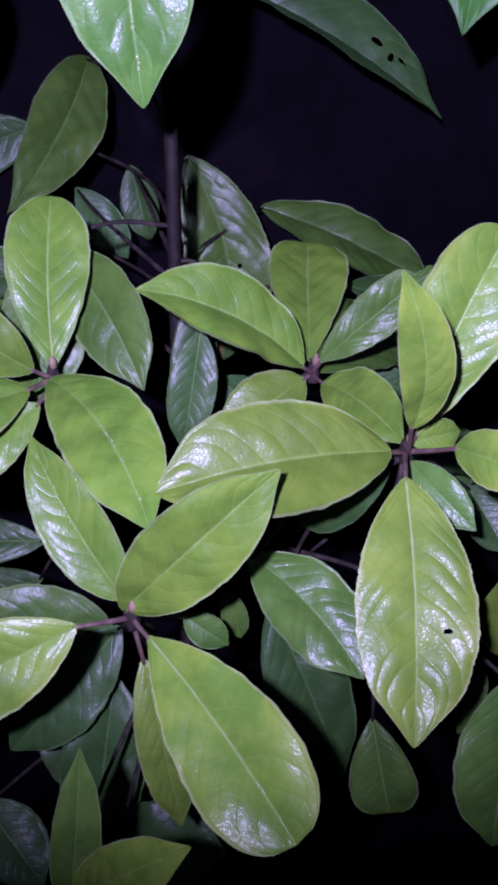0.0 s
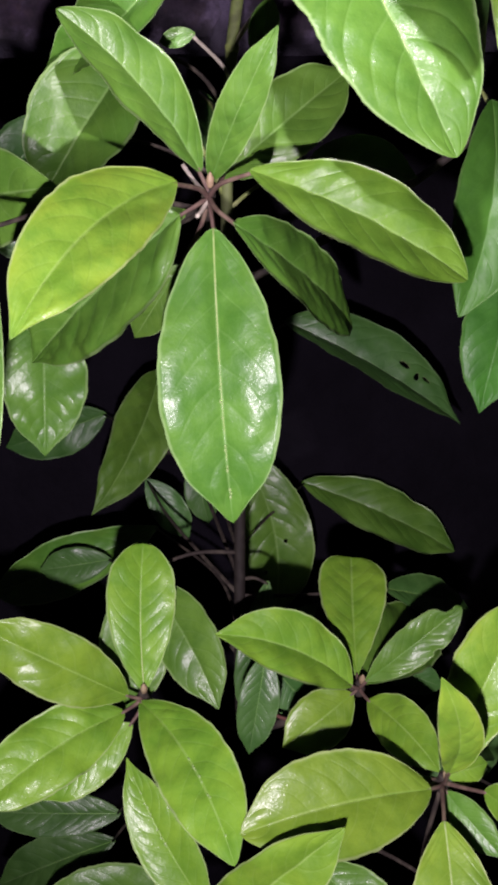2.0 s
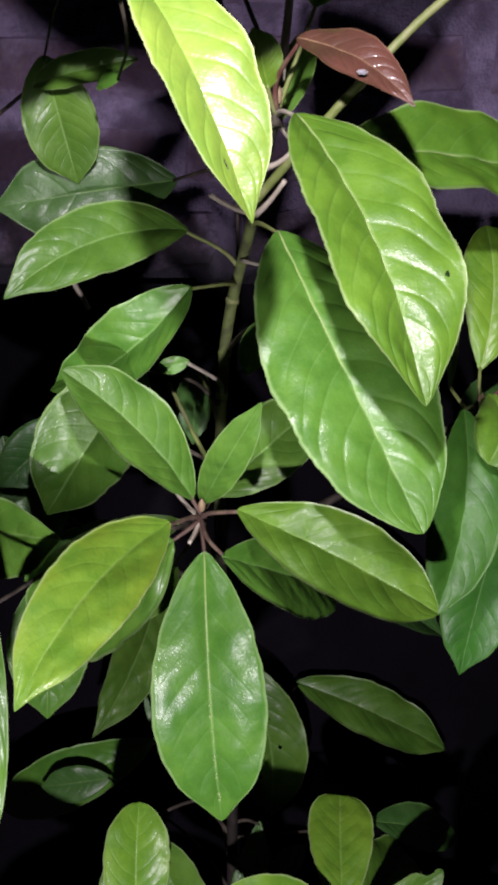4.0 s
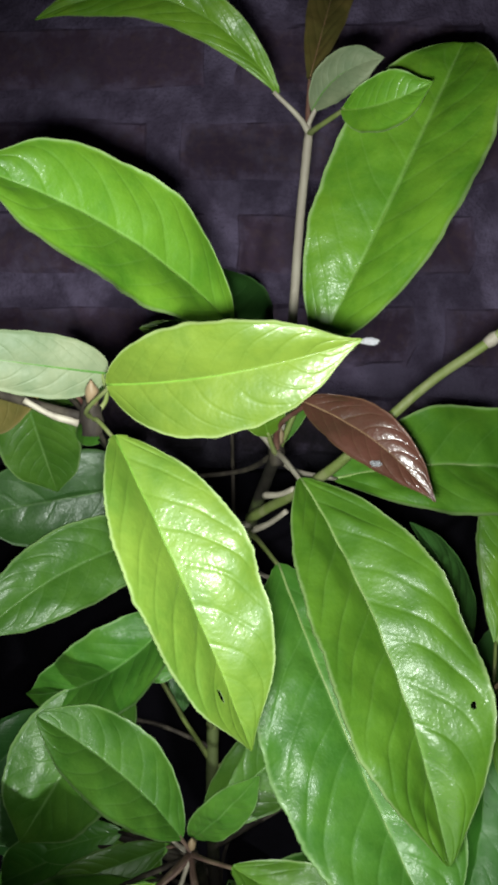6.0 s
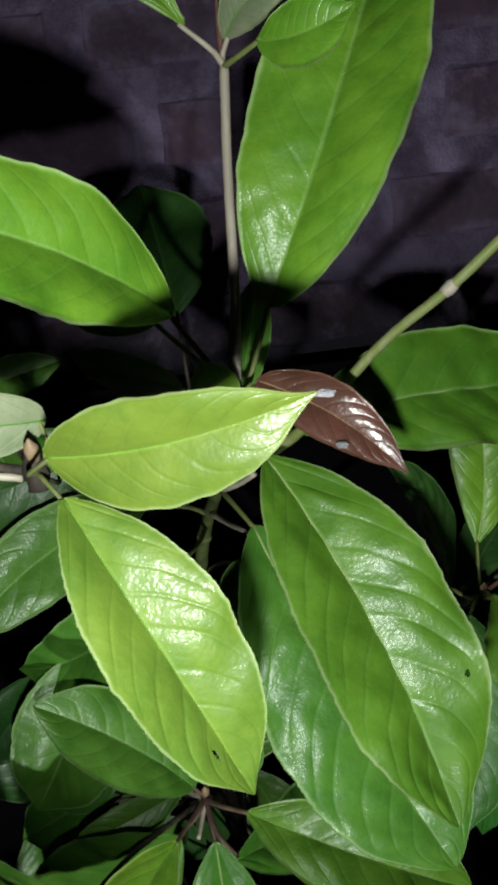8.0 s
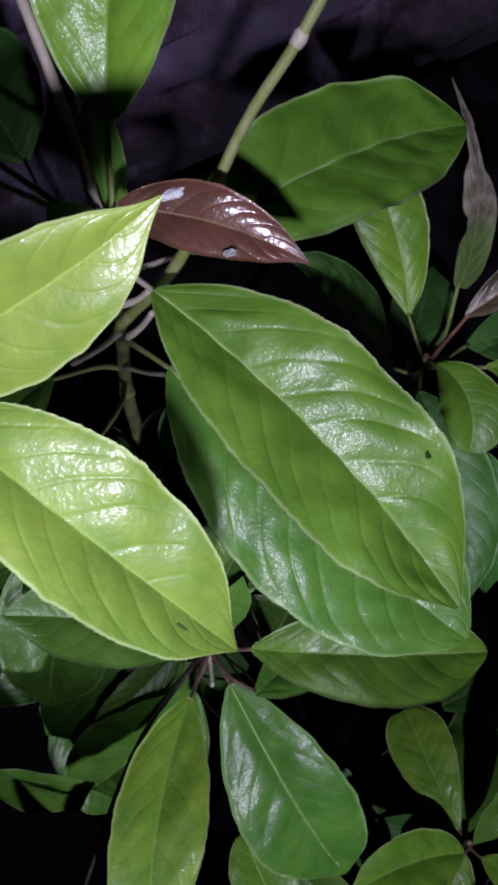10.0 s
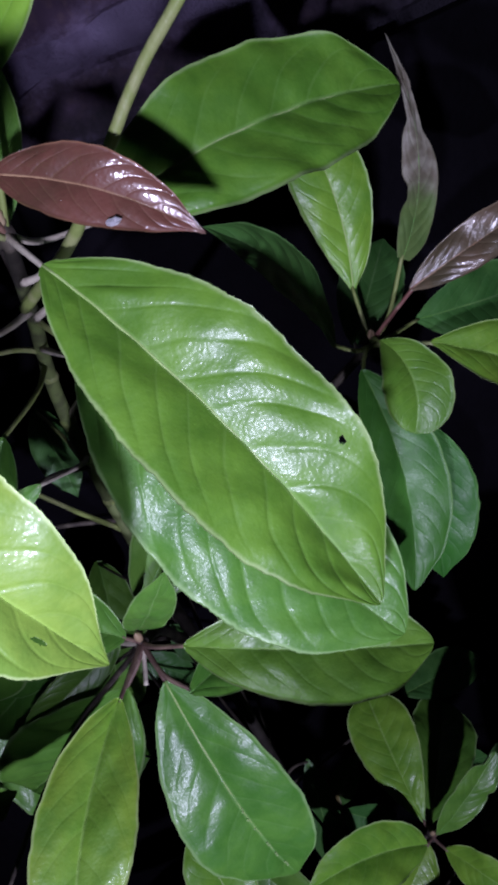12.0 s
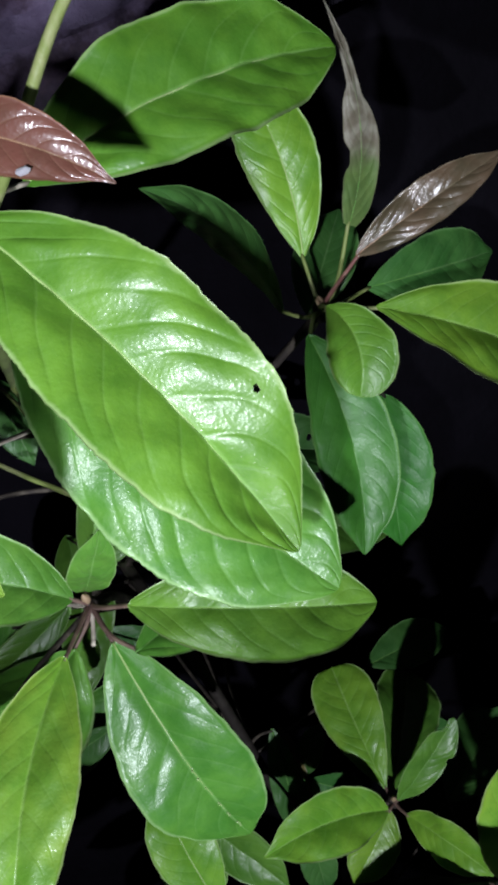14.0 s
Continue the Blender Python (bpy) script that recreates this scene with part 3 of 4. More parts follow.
def stubs():
    stub((0.212, 0.627, 1.386), (0.194, 0.598, 1.392), PALE_STEM)
    stub((0.214, 0.620, 1.385), (0.228, 0.597, 1.398), PALE_STEM)
    stub((0.219, 0.600, 1.404), (0.231, 0.588, 1.409), PALE_STEM)
    stub((0.206, 0.645, 1.365), (0.222, 0.625, 1.362), PALE_STEM, 0.001)
    stub((0.170, 0.478, 1.4465), (0.156, 0.474, 1.453), PALE_STEM, 0.0009)
    stub(HUB_1, (0.176, 0.606, 1.252), PALE_STEM, 0.001)
    stub(HUB_1, (0.183, 0.598, 1.229), PALE_STEM, 0.001)
    stub(HUB_Z, (0.3285, 0.549, 1.508), RED_STEM, 0.0016)
    stub((0.1027, 0.668, 1.375), (0.1219, 0.668, 1.340), PALE_STEM, 0.0014)
    stub((0.188, 0.697, 1.243), (0.1644, 0.670, 1.300), GREEN_STEM, 0.0012)
    for z in (1.262, 1.290, 1.318, 1.345):
        ring = MAIN_LINE[np.argmin(abs(MAIN_LINE[:, 2] - z))]
        tagged(tube("node", [ring - [0, 0, 0.0025], ring, ring + [0, 0, 0.0025]], [0.0031, 0.0039, 0.0030], GREEN_STEM, shrub, count=6, sides=9, rough=0.06, seed=int(z * 100)), "swollen ring on the stem")
    for place in ((0.2991, 0.554, 1.469), (0.259, 0.570, 1.4335)):
        ring, way = np.array(place), np.array([0.036, -0.004, 0.03]) * 0.06
        tagged(tube("node", [ring - way, ring, ring + way], [0.0019, 0.0025, 0.0019], PALE_STEM, shrub, count=6, sides=9, rough=0.05, seed=4), "pale ring on the stem")
    fleck((0.2465, 0.436, 1.4705), 0.0012, 1)
    fleck((0.2570, 0.5274, 1.4286), 0.0013, 2)


ground()
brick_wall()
stems()
stubs()
# LEAVES
leaf((0.190, 0.601, 1.224), (0.199, 0.590, 1.090), 0.054, (0.001, -0.996, 0.084), "mid", arch=0.1, side=-0.003, blunt=-0.03, wave=1.2, rib=1, beads=12, hub=HUB_1, seed=36)
leaf((0.176, 0.581, 1.243), (0.123, 0.507, 1.183), 0.039, (0.507, -0.737, 0.447), "young", arch=0.06, side=-0.082, fold=0.55, blunt=-0.18, hub=HUB_1, seed=494)
leaf((0.175, 0.600, 1.230), (0.093, 0.645, 1.157), 0.058, (-0.477, -0.879, -0.006), "mid", side=0.002, fold=0.6, wave=1.9, blunt=-0.79, hub=HUB_1, seed=280)
leaf((0.207, 0.588, 1.248), (0.300, 0.579, 1.202), 0.042, (0.167, -0.848, 0.503), "fresh", arch=0.08, side=-0.008, blunt=0.38, hub=HUB_1, seed=262)
leaf((0.200, 0.586, 1.226), (0.261, 0.712, 1.170), 0.042, (0.80, -0.56, 0.22), "mid", side=-0.011, fold=0.3, blunt=-0.14, hub=HUB_1, seed=52)
leaf((0.184, 0.607, 1.249), (0.126, 0.587, 1.313), 0.038, (0.622, -0.703, 0.344), "mid", side=-0.03, fold=0.66, blunt=0.32, hub=HUB_1, seed=533)
leaf((0.188, 0.614, 1.245), (0.219, 0.564, 1.301), 0.019, (-0.262, -0.787, -0.559), "mid", side=0.01, blunt=0.04, hub=HUB_1, seed=318)
leaf((0.192, 0.625, 1.247), (0.2525, 0.648, 1.299), 0.037, (0.292, -0.894, 0.341), "mid", hub=HUB_1, seed=460)
leaf((0.171, 0.640, 1.207), (0.144, 0.660, 1.169), 0.022, (-0.216, -0.920, -0.328), "mid", hub=HUB_1, seed=104)
leaf((0.225, 0.598, 1.376), (0.287, 0.542, 1.249), 0.067, (0.196, -0.859, 0.473), "mid", arch=0.085, side=-0.038, fold=0.36, blunt=0.48, wave=1.2, rib=1, holes=[(.50, .84, .0034, .0013), (.525, .95, .0022, .0016)], hub=HUB_M, seed=332)
leaf((0.233, 0.554, 1.419), (0.280, 0.496, 1.307), 0.054, (0.337, -0.771, 0.541), "fresh", arch=0.08, side=0.009, fold=0.72, blunt=0.25, wave=1.2, rib=1, holes=[(.68,.74,.0011,.0011)], hub=HUB_T, seed=543)
leaf((0.183, 0.462, 1.445), (0.220, 0.446, 1.367), 0.034, (0.538, -0.738, 0.407), "tender", arch=0.09, side=-0.036, fold=0.66, blunt=-0.36, wave=0.8, holes=[(.80,-.3,.0018,.0009)], hub=HUB_Y, seed=784)
leaf((0.183, 0.452, 1.459), (0.245, 0.436, 1.471), 0.028, (-0.205, -0.955, -0.214), "tender", arch=0.06, side=-0.026, blunt=-0.59, wave=0.6, hub=HUB_Y, seed=938)
leaf((0.178, 0.482, 1.460), (0.128, 0.462, 1.468), 0.018, (0.506, -0.852, -0.136), "pale", fold=0.2, root=0.42, hub=HUB_Y, seed=604)
leaf((0.154, 0.500, 1.459), (0.131, 0.470, 1.446), 0.020, (0.769, -0.636, 0.054), "bronze", hub=HUB_Y, seed=183)
leaf((0.155, 0.520, 1.458), (0.119, 0.520, 1.464), 0.012, (-0.018, -0.994, -0.112), "bright", hub=HUB_Y, seed=996)
leaf((0.162, 0.550, 1.432), (0.149, 0.570, 1.435), 0.009, (-0.767, -0.549, 0.334), "mid", hub=HUB_Y, seed=512)
leaf((0.118, 0.600, 1.454), (0.128, 0.622, 1.400), 0.034, (0.228, -0.916, -0.331), "mid", hub=HUB_Y, seed=767)
leaf((0.174, 0.640, 1.404), (0.087, 0.620, 1.389), 0.043, (0.217, -0.975, 0.046), "dark", hub=HUB_T, seed=549)
leaf((0.180, 0.630, 1.379), (0.102, 0.581, 1.345), 0.035, (0.377, -0.855, 0.357), "mid", side=-0.09, blunt=-0.09, hub=HUB_M, seed=439)
leaf((0.183, 0.614, 1.351), (0.105, 0.645, 1.298), 0.037, (-0.405, -0.912, 0.061), "mid", side=0.101, fold=0.75, blunt=-0.51, wave=1.4, hub=HUB_M, seed=364)
leaf((0.155, 0.640, 1.311), (0.108, 0.620, 1.237), 0.052, (-0.014, -0.960, 0.279), "mid", fold=0.75, hub=HUB_M, seed=888)
leaf((0.109, 0.670, 1.279), (0.075, 0.650, 1.245), 0.031, (0.278, -0.924, 0.261), "dark", hub=HUB_M, seed=630)
leaf((0.148, 0.660, 1.221), (0.103, 0.660, 1.207), 0.019, (-0.153, -0.854, 0.497), "mid", hub=HUB_1, seed=157)
leaf((0.176, 0.630, 1.232), (0.120, 0.610, 1.220), 0.019, (0.256, -0.909, 0.328), "mid", hub=HUB_1, seed=419)
leaf((0.056, 0.620, 1.236), (0.130, 0.560, 1.240), 0.045, (-0.613, -0.767, -0.191), "mid", seed=321)
# far leaf: its dark tone puts the weak torch light into the colour
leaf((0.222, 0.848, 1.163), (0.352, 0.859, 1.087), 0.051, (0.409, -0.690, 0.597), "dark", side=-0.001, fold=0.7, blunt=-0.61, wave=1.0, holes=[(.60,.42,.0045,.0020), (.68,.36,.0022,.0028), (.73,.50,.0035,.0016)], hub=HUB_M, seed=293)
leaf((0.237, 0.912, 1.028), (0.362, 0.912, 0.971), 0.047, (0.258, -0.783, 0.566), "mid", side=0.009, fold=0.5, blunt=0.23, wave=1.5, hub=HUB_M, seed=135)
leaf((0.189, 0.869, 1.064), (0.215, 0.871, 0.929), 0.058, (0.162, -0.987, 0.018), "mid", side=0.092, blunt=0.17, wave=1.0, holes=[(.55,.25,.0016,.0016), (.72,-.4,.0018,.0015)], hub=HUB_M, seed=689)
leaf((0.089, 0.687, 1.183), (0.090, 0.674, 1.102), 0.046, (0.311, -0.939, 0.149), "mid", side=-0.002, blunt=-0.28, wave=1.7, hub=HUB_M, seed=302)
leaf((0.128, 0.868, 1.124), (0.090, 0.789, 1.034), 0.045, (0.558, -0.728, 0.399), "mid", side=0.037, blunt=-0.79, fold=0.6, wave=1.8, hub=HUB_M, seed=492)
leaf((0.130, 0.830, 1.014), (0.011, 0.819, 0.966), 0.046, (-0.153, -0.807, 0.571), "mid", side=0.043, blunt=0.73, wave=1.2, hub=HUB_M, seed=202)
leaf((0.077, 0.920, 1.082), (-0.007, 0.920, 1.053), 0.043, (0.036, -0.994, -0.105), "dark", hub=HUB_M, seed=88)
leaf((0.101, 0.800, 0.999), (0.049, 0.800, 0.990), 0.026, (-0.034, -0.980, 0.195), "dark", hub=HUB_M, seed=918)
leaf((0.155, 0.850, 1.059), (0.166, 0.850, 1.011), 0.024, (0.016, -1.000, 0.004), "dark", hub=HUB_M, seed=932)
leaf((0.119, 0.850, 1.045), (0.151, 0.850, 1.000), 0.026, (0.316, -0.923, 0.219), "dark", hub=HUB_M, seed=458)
leaf((0.111, 0.520, 1.224), (0.114, 0.500, 1.128), 0.013, (0.314, -0.928, 0.201), "mid", seed=346)
leaf((0.148, 0.637, 0.980), (0.144, 0.671, 1.053), 0.038, (0.219, -0.879, 0.423), "bright", side=0.027, blunt=0.77, rib=1, hub=HUB_2, seed=807)
leaf((0.140, 0.632, 0.980), (0.069, 0.600, 1.034), 0.036, (0.491, -0.861, 0.133), "bright", wave=1.4, hub=HUB_2, seed=425)
leaf((0.138, 0.630, 0.972), (0.074, 0.570, 0.948), 0.039, (0.309, -0.617, 0.724), "bright", side=-0.04, wave=1.4, hub=HUB_2, seed=315)
leaf((0.142, 0.630, 0.965), (0.095, 0.610, 0.931), 0.029, (0.098, -0.913, 0.397), "bright", hub=HUB_2, seed=21)
leaf((0.145, 0.680, 1.026), (0.188, 0.640, 0.969), 0.037, (-0.272, -0.872, 0.406), "mid", side=0.06, hub=HUB_2, seed=567)
leaf((0.146, 0.634, 0.976), (0.202, 0.544, 0.943), 0.039, (-0.238, -0.461, 0.855), "bright", side=0.058, blunt=0.27, beads=9, hub=HUB_2, seed=50)
leaf((0.186, 0.578, 0.895), (0.143, 0.605, 0.960), 0.029, (0.023, -0.918, 0.396), "bright", side=0.029, beads=14, blunt=-0.57, hub=HUB_A, seed=264)
leaf((0.189, 0.553, 0.904), (0.250, 0.532, 0.972), 0.035, (-0.260, -0.963, -0.071), "bright", side=0.01, blunt=0.11, hub=HUB_A, seed=852)
leaf((0.200, 0.542, 0.899), (0.256, 0.476, 0.861), 0.042, (-0.247, -0.637, 0.731), "young", arch=0.05, side=0.025, blunt=1.39, rib=1, hub=HUB_A, seed=395)
leaf((0.173, 0.541, 0.904), (0.094, 0.531, 0.870), 0.039, (0.013, -0.967, 0.254), "young", side=0.014, blunt=0.19, hub=HUB_A, seed=102)
leaf((0.195, 0.560, 0.878), (0.210, 0.550, 0.803), 0.022, (0.256, -0.950, 0.179), "young", hub=HUB_A, seed=386)
leaf((0.155, 0.620, 0.724), (0.166, 0.650, 0.815), 0.044, (0.157, -0.943, 0.292), "dark", seed=924)
leaf((0.173, 0.500, 0.806), (0.181, 0.500, 0.880), 0.018, (0.245, -0.969, -0.025), "mid", seed=150)
leaf((0.173, 0.500, 0.813), (0.222, 0.470, 0.865), 0.022, (-0.694, -0.665, 0.276), "young", seed=672)
leaf((0.298, 0.630, 0.803), (0.308, 0.620, 0.753), 0.034, (-0.125, -0.977, 0.171), "mid", blunt=1, hub=HUB_4, seed=889)
leaf((0.345, 0.560, 0.872), (0.338, 0.540, 0.805), 0.040, (-0.114, -0.949, 0.293), "mid", seed=7)
leaf((0.172, 0.640, 0.847), (0.117, 0.620, 0.787), 0.040, (0.100, -0.968, 0.232), "dark", hub=HUB_A, seed=992)
leaf((0.247, 0.670, 0.844), (0.288, 0.660, 0.743), 0.045, (0.257, -0.946, 0.199), "dark", hub=HUB_4, seed=502)
leaf((0.208, 0.600, 0.876), (0.228, 0.600, 0.861), 0.016, (0.142, -0.970, 0.195), "mid", hub=HUB_A, seed=244)
leaf((0.225, 0.640, 0.869), (0.232, 0.640, 0.841), 0.013, (0.154, -0.987, 0.041), "mid", hub=HUB_A, seed=842)
leaf((0.161, 0.630, 0.727), (0.225, 0.620, 0.726), 0.042, (-0.115, -0.762, 0.637), "dark", seed=25)
leaf((0.100, 0.620, 0.755), (0.134, 0.600, 0.721), 0.034, (0.257, -0.703, 0.663), "dark", seed=223)
leaf((0.349, 0.600, 0.858), (0.342, 0.580, 0.906), 0.015, (-0.346, -0.847, -0.403), "bright", seed=253)
leaf((0.350, 0.620, 0.836), (0.339, 0.620, 0.801), 0.012, (-0.483, -0.864, 0.142), "mid", seed=235)
leaf((0.343, 0.660, 0.916), (0.360, 0.640, 0.889), 0.025, (-0.076, -0.822, 0.564), "dark", hub=HUB_4, seed=330)
leaf((0.175, 0.660, 0.724), (0.119, 0.660, 0.786), 0.041, (0.291, -0.920, 0.263), "dark", seed=660)
leaf((0.294, 0.579, 0.962), (0.204, 0.550, 0.955), 0.048, (0.254, -0.733, 0.631), "bright", side=-0.027, blunt=0.27, hub=HUB_4, seed=695)
leaf((0.297, 0.558, 0.959), (0.296, 0.497, 0.884), 0.043, (-0.029, -0.776, 0.629), "young", side=0.016, blunt=-0, rib=1, holes=[(.6,.5,.001,.0016)], hub=HUB_4, seed=825)
leaf((0.301, 0.575, 0.973), (0.289, 0.537, 1.040), 0.020, (0.101, -0.872, -0.479), "young", side=-0.074, blunt=0.04, hub=HUB_4, seed=669)
leaf((0.305, 0.590, 0.965), (0.338, 0.600, 1.046), 0.040, (-0.018, -0.991, 0.130), "young", side=0.04, blunt=1, hub=HUB_4, seed=118)
leaf((0.303, 0.592, 0.962), (0.325, 0.600, 0.964), 0.015, (0.313, -0.910, 0.271), "bright", hub=HUB_4, seed=440)
leaf((0.317, 0.570, 0.967), (0.344, 0.530, 0.971), 0.022, (-0.820, -0.531, 0.215), "young", hub=HUB_4, seed=32)
leaf((0.303, 0.592, 0.953), (0.328, 0.570, 0.932), 0.018, (-0.373, -0.823, 0.428), "mid", hub=HUB_4, seed=314)
leaf((0.298, 0.600, 0.955), (0.259, 0.640, 0.903), 0.029, (-0.646, -0.757, -0.094), "dark", hub=HUB_4, seed=764)
leaf((0.237, 0.600, 0.906), (0.285, 0.560, 0.870), 0.037, (-0.039, -0.695, 0.718), "mid", side=0.05, wave=1.6, hub=HUB_4, seed=865)
leaf((0.270, 0.652, 0.970), (0.302, 0.600, 0.958), 0.028, (-0.567, -0.502, 0.653), "bright", side=0.05, wave=1.5, hub=HUB_3, seed=151)
leaf((0.261, 0.655, 0.977), (0.187, 0.630, 1.017), 0.037, (0.522, -0.666, 0.533), "bright", side=-0.07, fold=0.52, blunt=0.01, hub=HUB_3, seed=816)
leaf((0.265, 0.671, 0.975), (0.265, 0.737, 1.024), 0.041, (0.107, -0.589, 0.801), "bright", side=0.017, blunt=1.6, hub=HUB_3, seed=578)
leaf((0.269, 0.657, 0.979), (0.320, 0.659, 1.023), 0.023, (-0.124, -0.973, 0.193), "mid", side=0.003, wave=1.6, blunt=0.5, bites=[(0.90, 1, 0.05, 0.55), (0.62, -1, 0.03, 0.18)], hub=HUB_3, seed=924)
leaf((0.262, 0.660, 0.970), (0.223, 0.640, 0.947), 0.031, (0.196, -0.881, 0.430), "bright", hub=HUB_3, seed=457)
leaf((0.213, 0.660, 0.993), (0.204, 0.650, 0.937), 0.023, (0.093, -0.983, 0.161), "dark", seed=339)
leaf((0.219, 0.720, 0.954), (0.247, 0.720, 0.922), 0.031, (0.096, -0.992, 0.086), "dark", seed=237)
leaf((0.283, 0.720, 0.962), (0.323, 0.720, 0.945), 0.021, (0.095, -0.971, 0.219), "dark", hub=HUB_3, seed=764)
leaf((0.340, 0.708, 1.305), (0.346, 0.737, 1.389), 0.037, (0.093, -0.944, 0.316), "bright", arch=0.07, side=-0.05, fold=0.3, blunt=0.71, rib=1, hub=HUB_6, seed=857)
leaf((0.318, 0.677, 1.297), (0.282, 0.627, 1.388), 0.023, (0.791, -0.611, -0.026), "dark", side=-0.064, blunt=-0, hub=HUB_6, seed=755)
leaf((0.336, 0.740, 1.261), (0.378, 0.780, 1.294), 0.035, (0.145, -0.716, 0.683), "dark", hub=HUB_6, seed=264)
leaf((0.3625, 0.688, 1.318), (0.3795, 0.675, 1.414), 0.015, (-0.325, -0.944, -0.063), "withered", side=-0.10, fold=0.9, root=0.45, wave=2.2, bites=[(0.74, 1, 0.10, 0.55), (0.70, -1, 0.12, 0.6), (0.36, 1, 0.05, 0.35), (0.93, 1, 0.09, 0.5), (0.93, -1, 0.09, 0.5)], hub=HUB_6, seed=61)
leaf((0.359, 0.678, 1.307), (0.437, 0.673, 1.325), 0.021, (-0.184, -0.830, 0.527), "purple", arch=0.07, side=0.001, fold=0.28, blunt=-0.28, wave=1.5, hub=HUB_6, seed=694)
leaf((0.366, 0.715, 1.273), (0.447, 0.755, 1.243), 0.039, (0.484, -0.861, 0.157), "dark", hub=HUB_6, seed=112)
leaf((0.356, 0.658, 1.289), (0.435, 0.646, 1.217), 0.051, (0.405, -0.720, 0.564), "bright", side=0.018, fold=0.42, blunt=0.78, hub=HUB_6, seed=866)
leaf((0.337, 0.668, 1.295), (0.332, 0.637, 1.262), 0.032, (0.198, -0.729, 0.656), "fresh", arch=0.14, side=0.121, blunt=0.86, hub=HUB_6, seed=68)
leaf((0.324, 0.665, 1.287), (0.307, 0.635, 1.182), 0.039, (0.185, -0.953, 0.239), "deep", side=0.053, blunt=0.23, hub=HUB_6, seed=317)
leaf((0.356, 0.716, 1.211), (0.333, 0.701, 1.123), 0.044, (-0.073, -0.980, 0.188), "deep", side=-0.014, blunt=-0.34, hub=HUB_6, seed=739)
leaf((0.233, 0.550, 1.447), (0.277, 0.525, 1.418), 0.020, (-0.086, -0.807, 0.585), "red", arch=0.05, side=0.045, fold=0.48, blunt=-0.68, curl=0.06, wave=1.3, hub=HUB_T, seed=455)
leaf((0.247, 0.610, 1.4095), (0.373, 0.653, 1.399), 0.055, (0.337, -0.766, 0.547), "fresh", side=0.047, fold=0.42, blunt=0.47, wave=1.6, rib=1, hub=HUB_T, seed=339)
leaf((0.240, 0.576, 1.466), (0.297, 0.622, 1.587), 0.057, (-0.180, -0.888, 0.422), "bright", arch=0.09, side=-0.034, fold=0.5, blunt=0.85, wave=1, root=0.6, hub=HUB_T, seed=461)
leaf((0.209, 0.549, 1.472), (0.134, 0.492, 1.519), 0.043, (0.668, -0.715, 0.208), "bright", arch=0.05, side=-0.049, blunt=0, hub=HUB_T, seed=253)
leaf((0.202, 0.570, 1.467), (0.174, 0.560, 1.472), 0.010, (0.339, -0.938, 0.071), "bright", hub=HUB_T, seed=793)
leaf((0.223, 0.598, 1.562), (0.128, 0.600, 1.590), 0.020, (-0.012, -0.999, 0.032), "bright", side=-0.2, hub=HUB_S, seed=564)
leaf((0.235, 0.612, 1.570), (0.253, 0.700, 1.652), 0.019, (0.180, -0.689, 0.702), "bronze", hub=HUB_S, seed=834)
leaf((0.236, 0.602, 1.556), (0.262, 0.583, 1.571), 0.017, (-0.624, -0.736, -0.261), "pale", side=0.12, hub=HUB_S, seed=600)
leaf((0.2465, 0.585, 1.553), (0.2775, 0.566, 1.5585), 0.022, (0.10, -0.930, 0.25), "bright", side=-0.10, hub=HUB_S, seed=326)
leaf((0.196, 0.750, 1.439), (0.183, 0.780, 1.507), 0.057, (0.169, -0.887, 0.430), "dark", hub=HUB_M, seed=72)
leaf((0.112, 0.600, 1.441), (0.162, 0.600, 1.452), 0.017, (-0.045, -0.977, 0.209), "mid", seed=380)
leaf((0.208, 0.560, 1.445), (0.173, 0.550, 1.464), 0.014, (0.171, -0.965, -0.199), "pale", hub=HUB_T, seed=426)
leaf((0.221, 0.570, 1.432), (0.215, 0.560, 1.454), 0.017, (0.277, -0.901, -0.333), "bright", hub=HUB_T, seed=523)
leaf((0.224, 0.600, 1.424), (0.239, 0.630, 1.472), 0.016, (0.362, -0.840, 0.405), "mid", hub=HUB_T, seed=693)
leaf((0.172, 0.740, 1.304), (0.172, 0.720, 1.258), 0.022, (0.109, -0.912, 0.396), "dark", hub=HUB_M, seed=143)
leaf((0.139, 0.680, 1.033), (0.133, 0.660, 0.956), 0.041, (0.405, -0.892, 0.200), "mid", seed=784)
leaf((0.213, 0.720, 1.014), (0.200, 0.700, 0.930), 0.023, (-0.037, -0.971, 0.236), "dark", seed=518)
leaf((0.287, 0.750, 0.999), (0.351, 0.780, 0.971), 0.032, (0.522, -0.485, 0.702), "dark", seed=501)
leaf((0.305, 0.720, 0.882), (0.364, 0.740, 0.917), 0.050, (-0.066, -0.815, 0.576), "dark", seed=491)
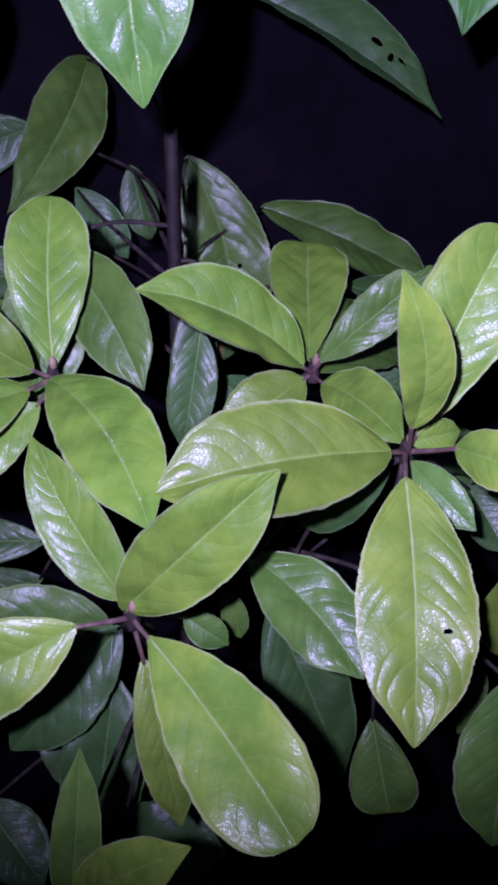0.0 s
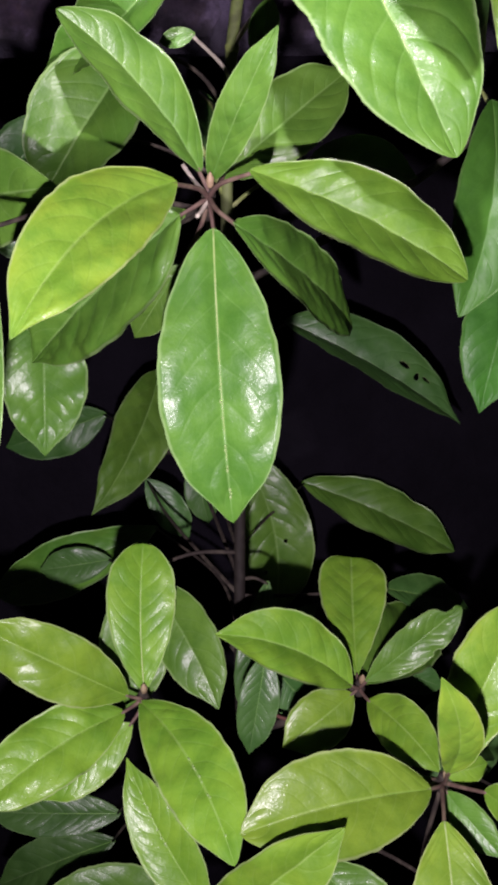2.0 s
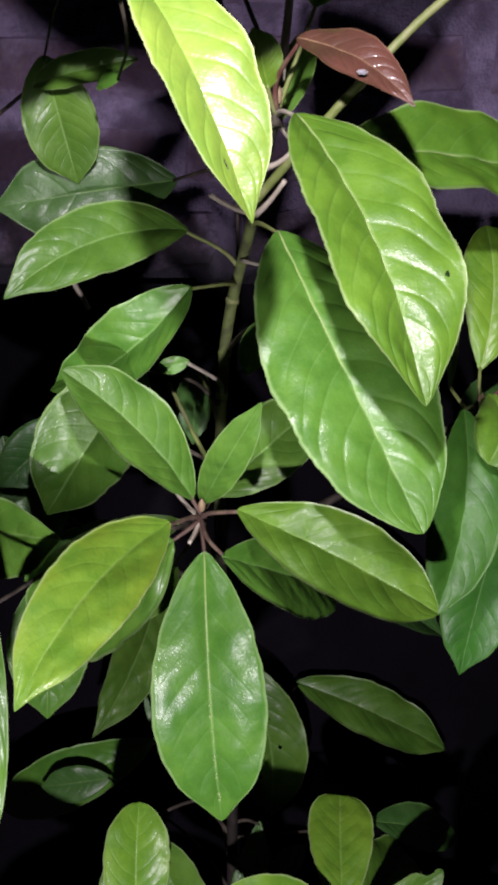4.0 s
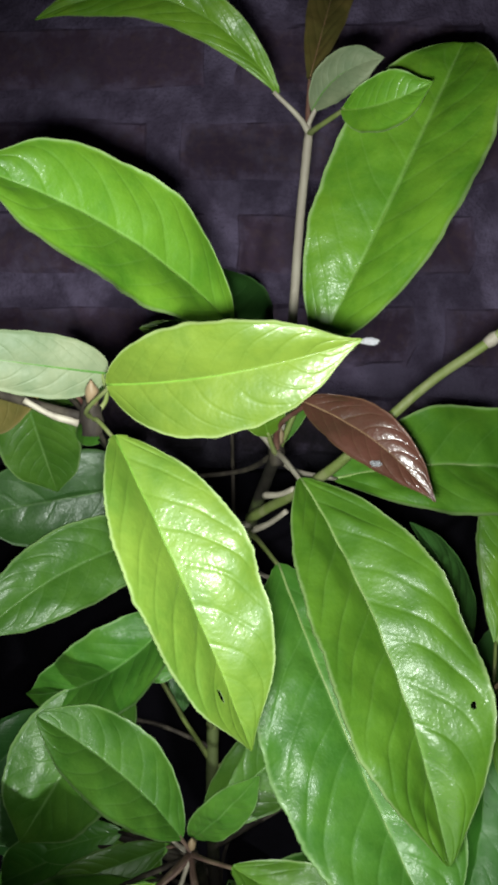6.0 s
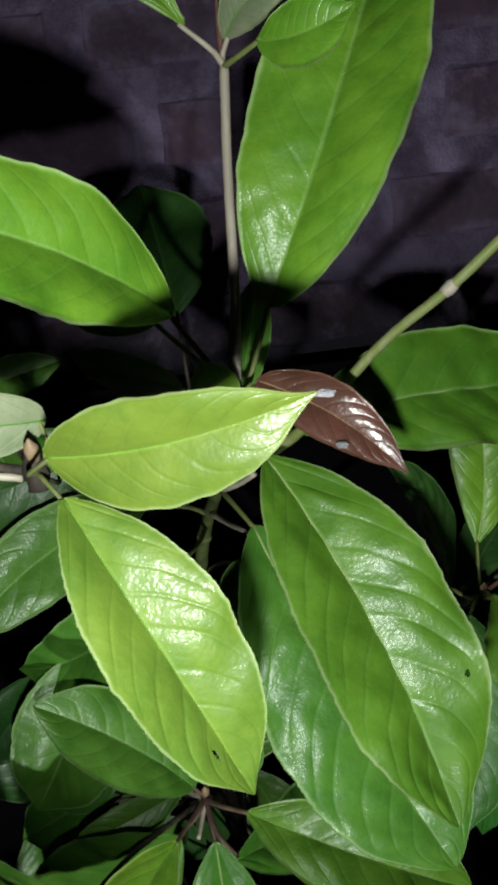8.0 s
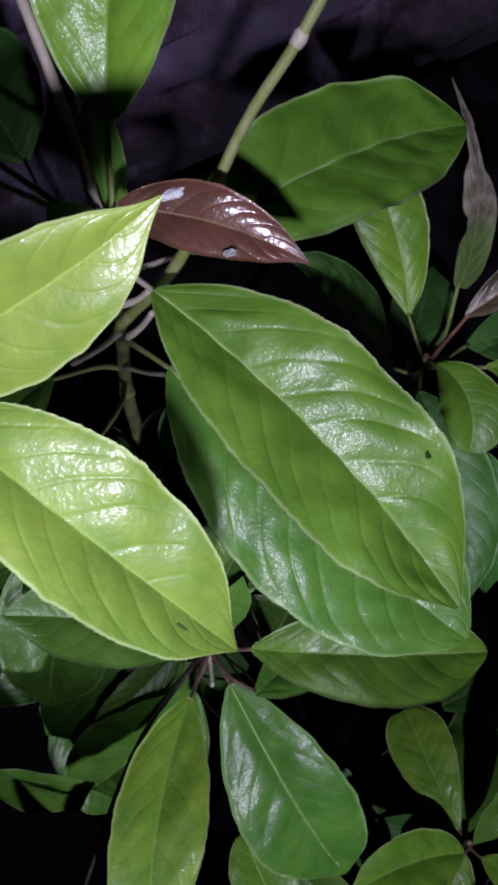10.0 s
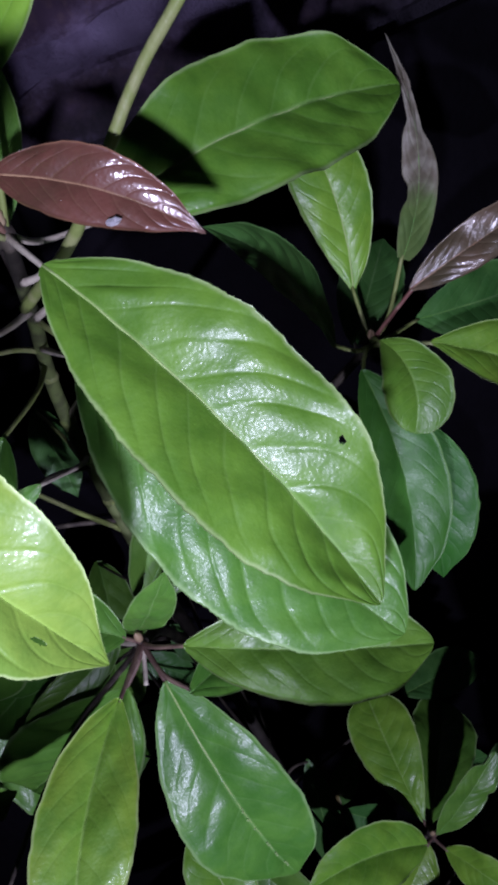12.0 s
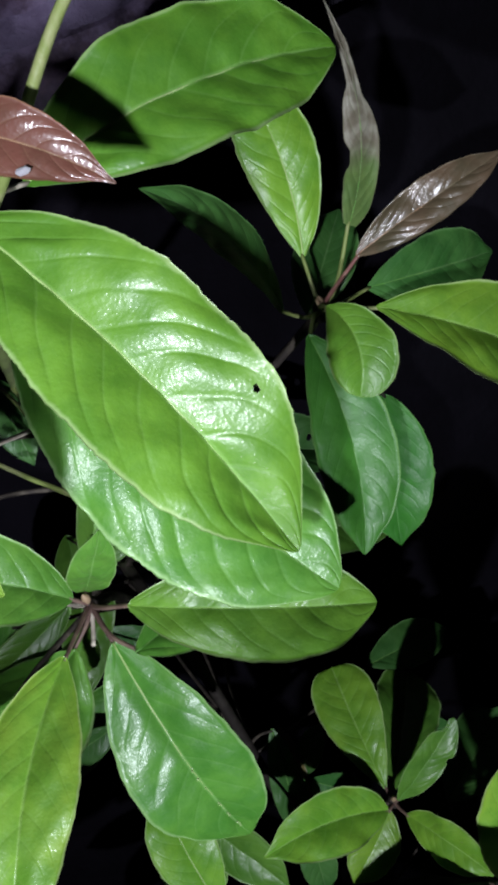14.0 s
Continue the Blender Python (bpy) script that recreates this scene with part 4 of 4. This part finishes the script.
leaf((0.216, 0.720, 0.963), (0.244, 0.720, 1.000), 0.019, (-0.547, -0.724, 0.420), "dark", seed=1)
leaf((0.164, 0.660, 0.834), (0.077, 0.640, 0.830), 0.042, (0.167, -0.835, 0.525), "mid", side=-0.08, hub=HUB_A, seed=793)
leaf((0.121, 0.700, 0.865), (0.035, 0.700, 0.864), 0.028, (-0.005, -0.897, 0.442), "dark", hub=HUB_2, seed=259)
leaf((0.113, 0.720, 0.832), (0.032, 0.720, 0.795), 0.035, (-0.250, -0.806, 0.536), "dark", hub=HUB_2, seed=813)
leaf((0.3295, 0.550, 1.511), (0.341, 0.553, 1.551), 0.022, (-0.303, -0.922, 0.241), "young", hub=HUB_Z, seed=547)
leaf((0.214, 0.660, 1.334), (0.208, 0.660, 1.305), 0.015, (-0.024, -1.000, 0.005), "mid", hub=HUB_M, seed=846)
leaf((0.179, 0.640, 1.314), (0.162, 0.640, 1.310), 0.009, (0.037, -0.987, -0.158), "mid", hub=HUB_M, seed=960)
leaf((0.268, 0.672, 0.970), (0.3108, 0.7520, 0.9755), 0.046, (0.35, -0.62, 0.70), "mid", blunt=1, rib=1, hub=HUB_3, seed=938)
leaf((0.202, 0.700, 0.940), (0.2156, 0.740, 0.996), 0.020, (0.4, -0.8, 0.4), "bronze", fold=0.6, blunt=-0.2, hub=HUB_3, seed=71)
leaf((0.298, 0.680, 0.927), (0.364, 0.760, 0.890), 0.046, (0.25, -0.50, 0.82), "dark", hub=HUB_4, seed=403)
leaf((0.2363, 0.700, 1.264), (0.2927, 0.700, 1.2524), 0.028, (0.10, -0.90, 0.40), "mid", hub=HUB_M, seed=611)
leaf((0.0954, 0.6700, 1.2048), (0.0711, 0.6700, 1.2701), 0.050, (-0.15, -0.85, 0.50), "dark", hub=HUB_M, seed=233)
leaf((0.1318, 0.6600, 1.2132), (0.0833, 0.6600, 1.1897), 0.030, (-0.10, -0.80, 0.58), "mid", wave=1.5, hub=HUB_1, seed=377)
# END OF LEAVES
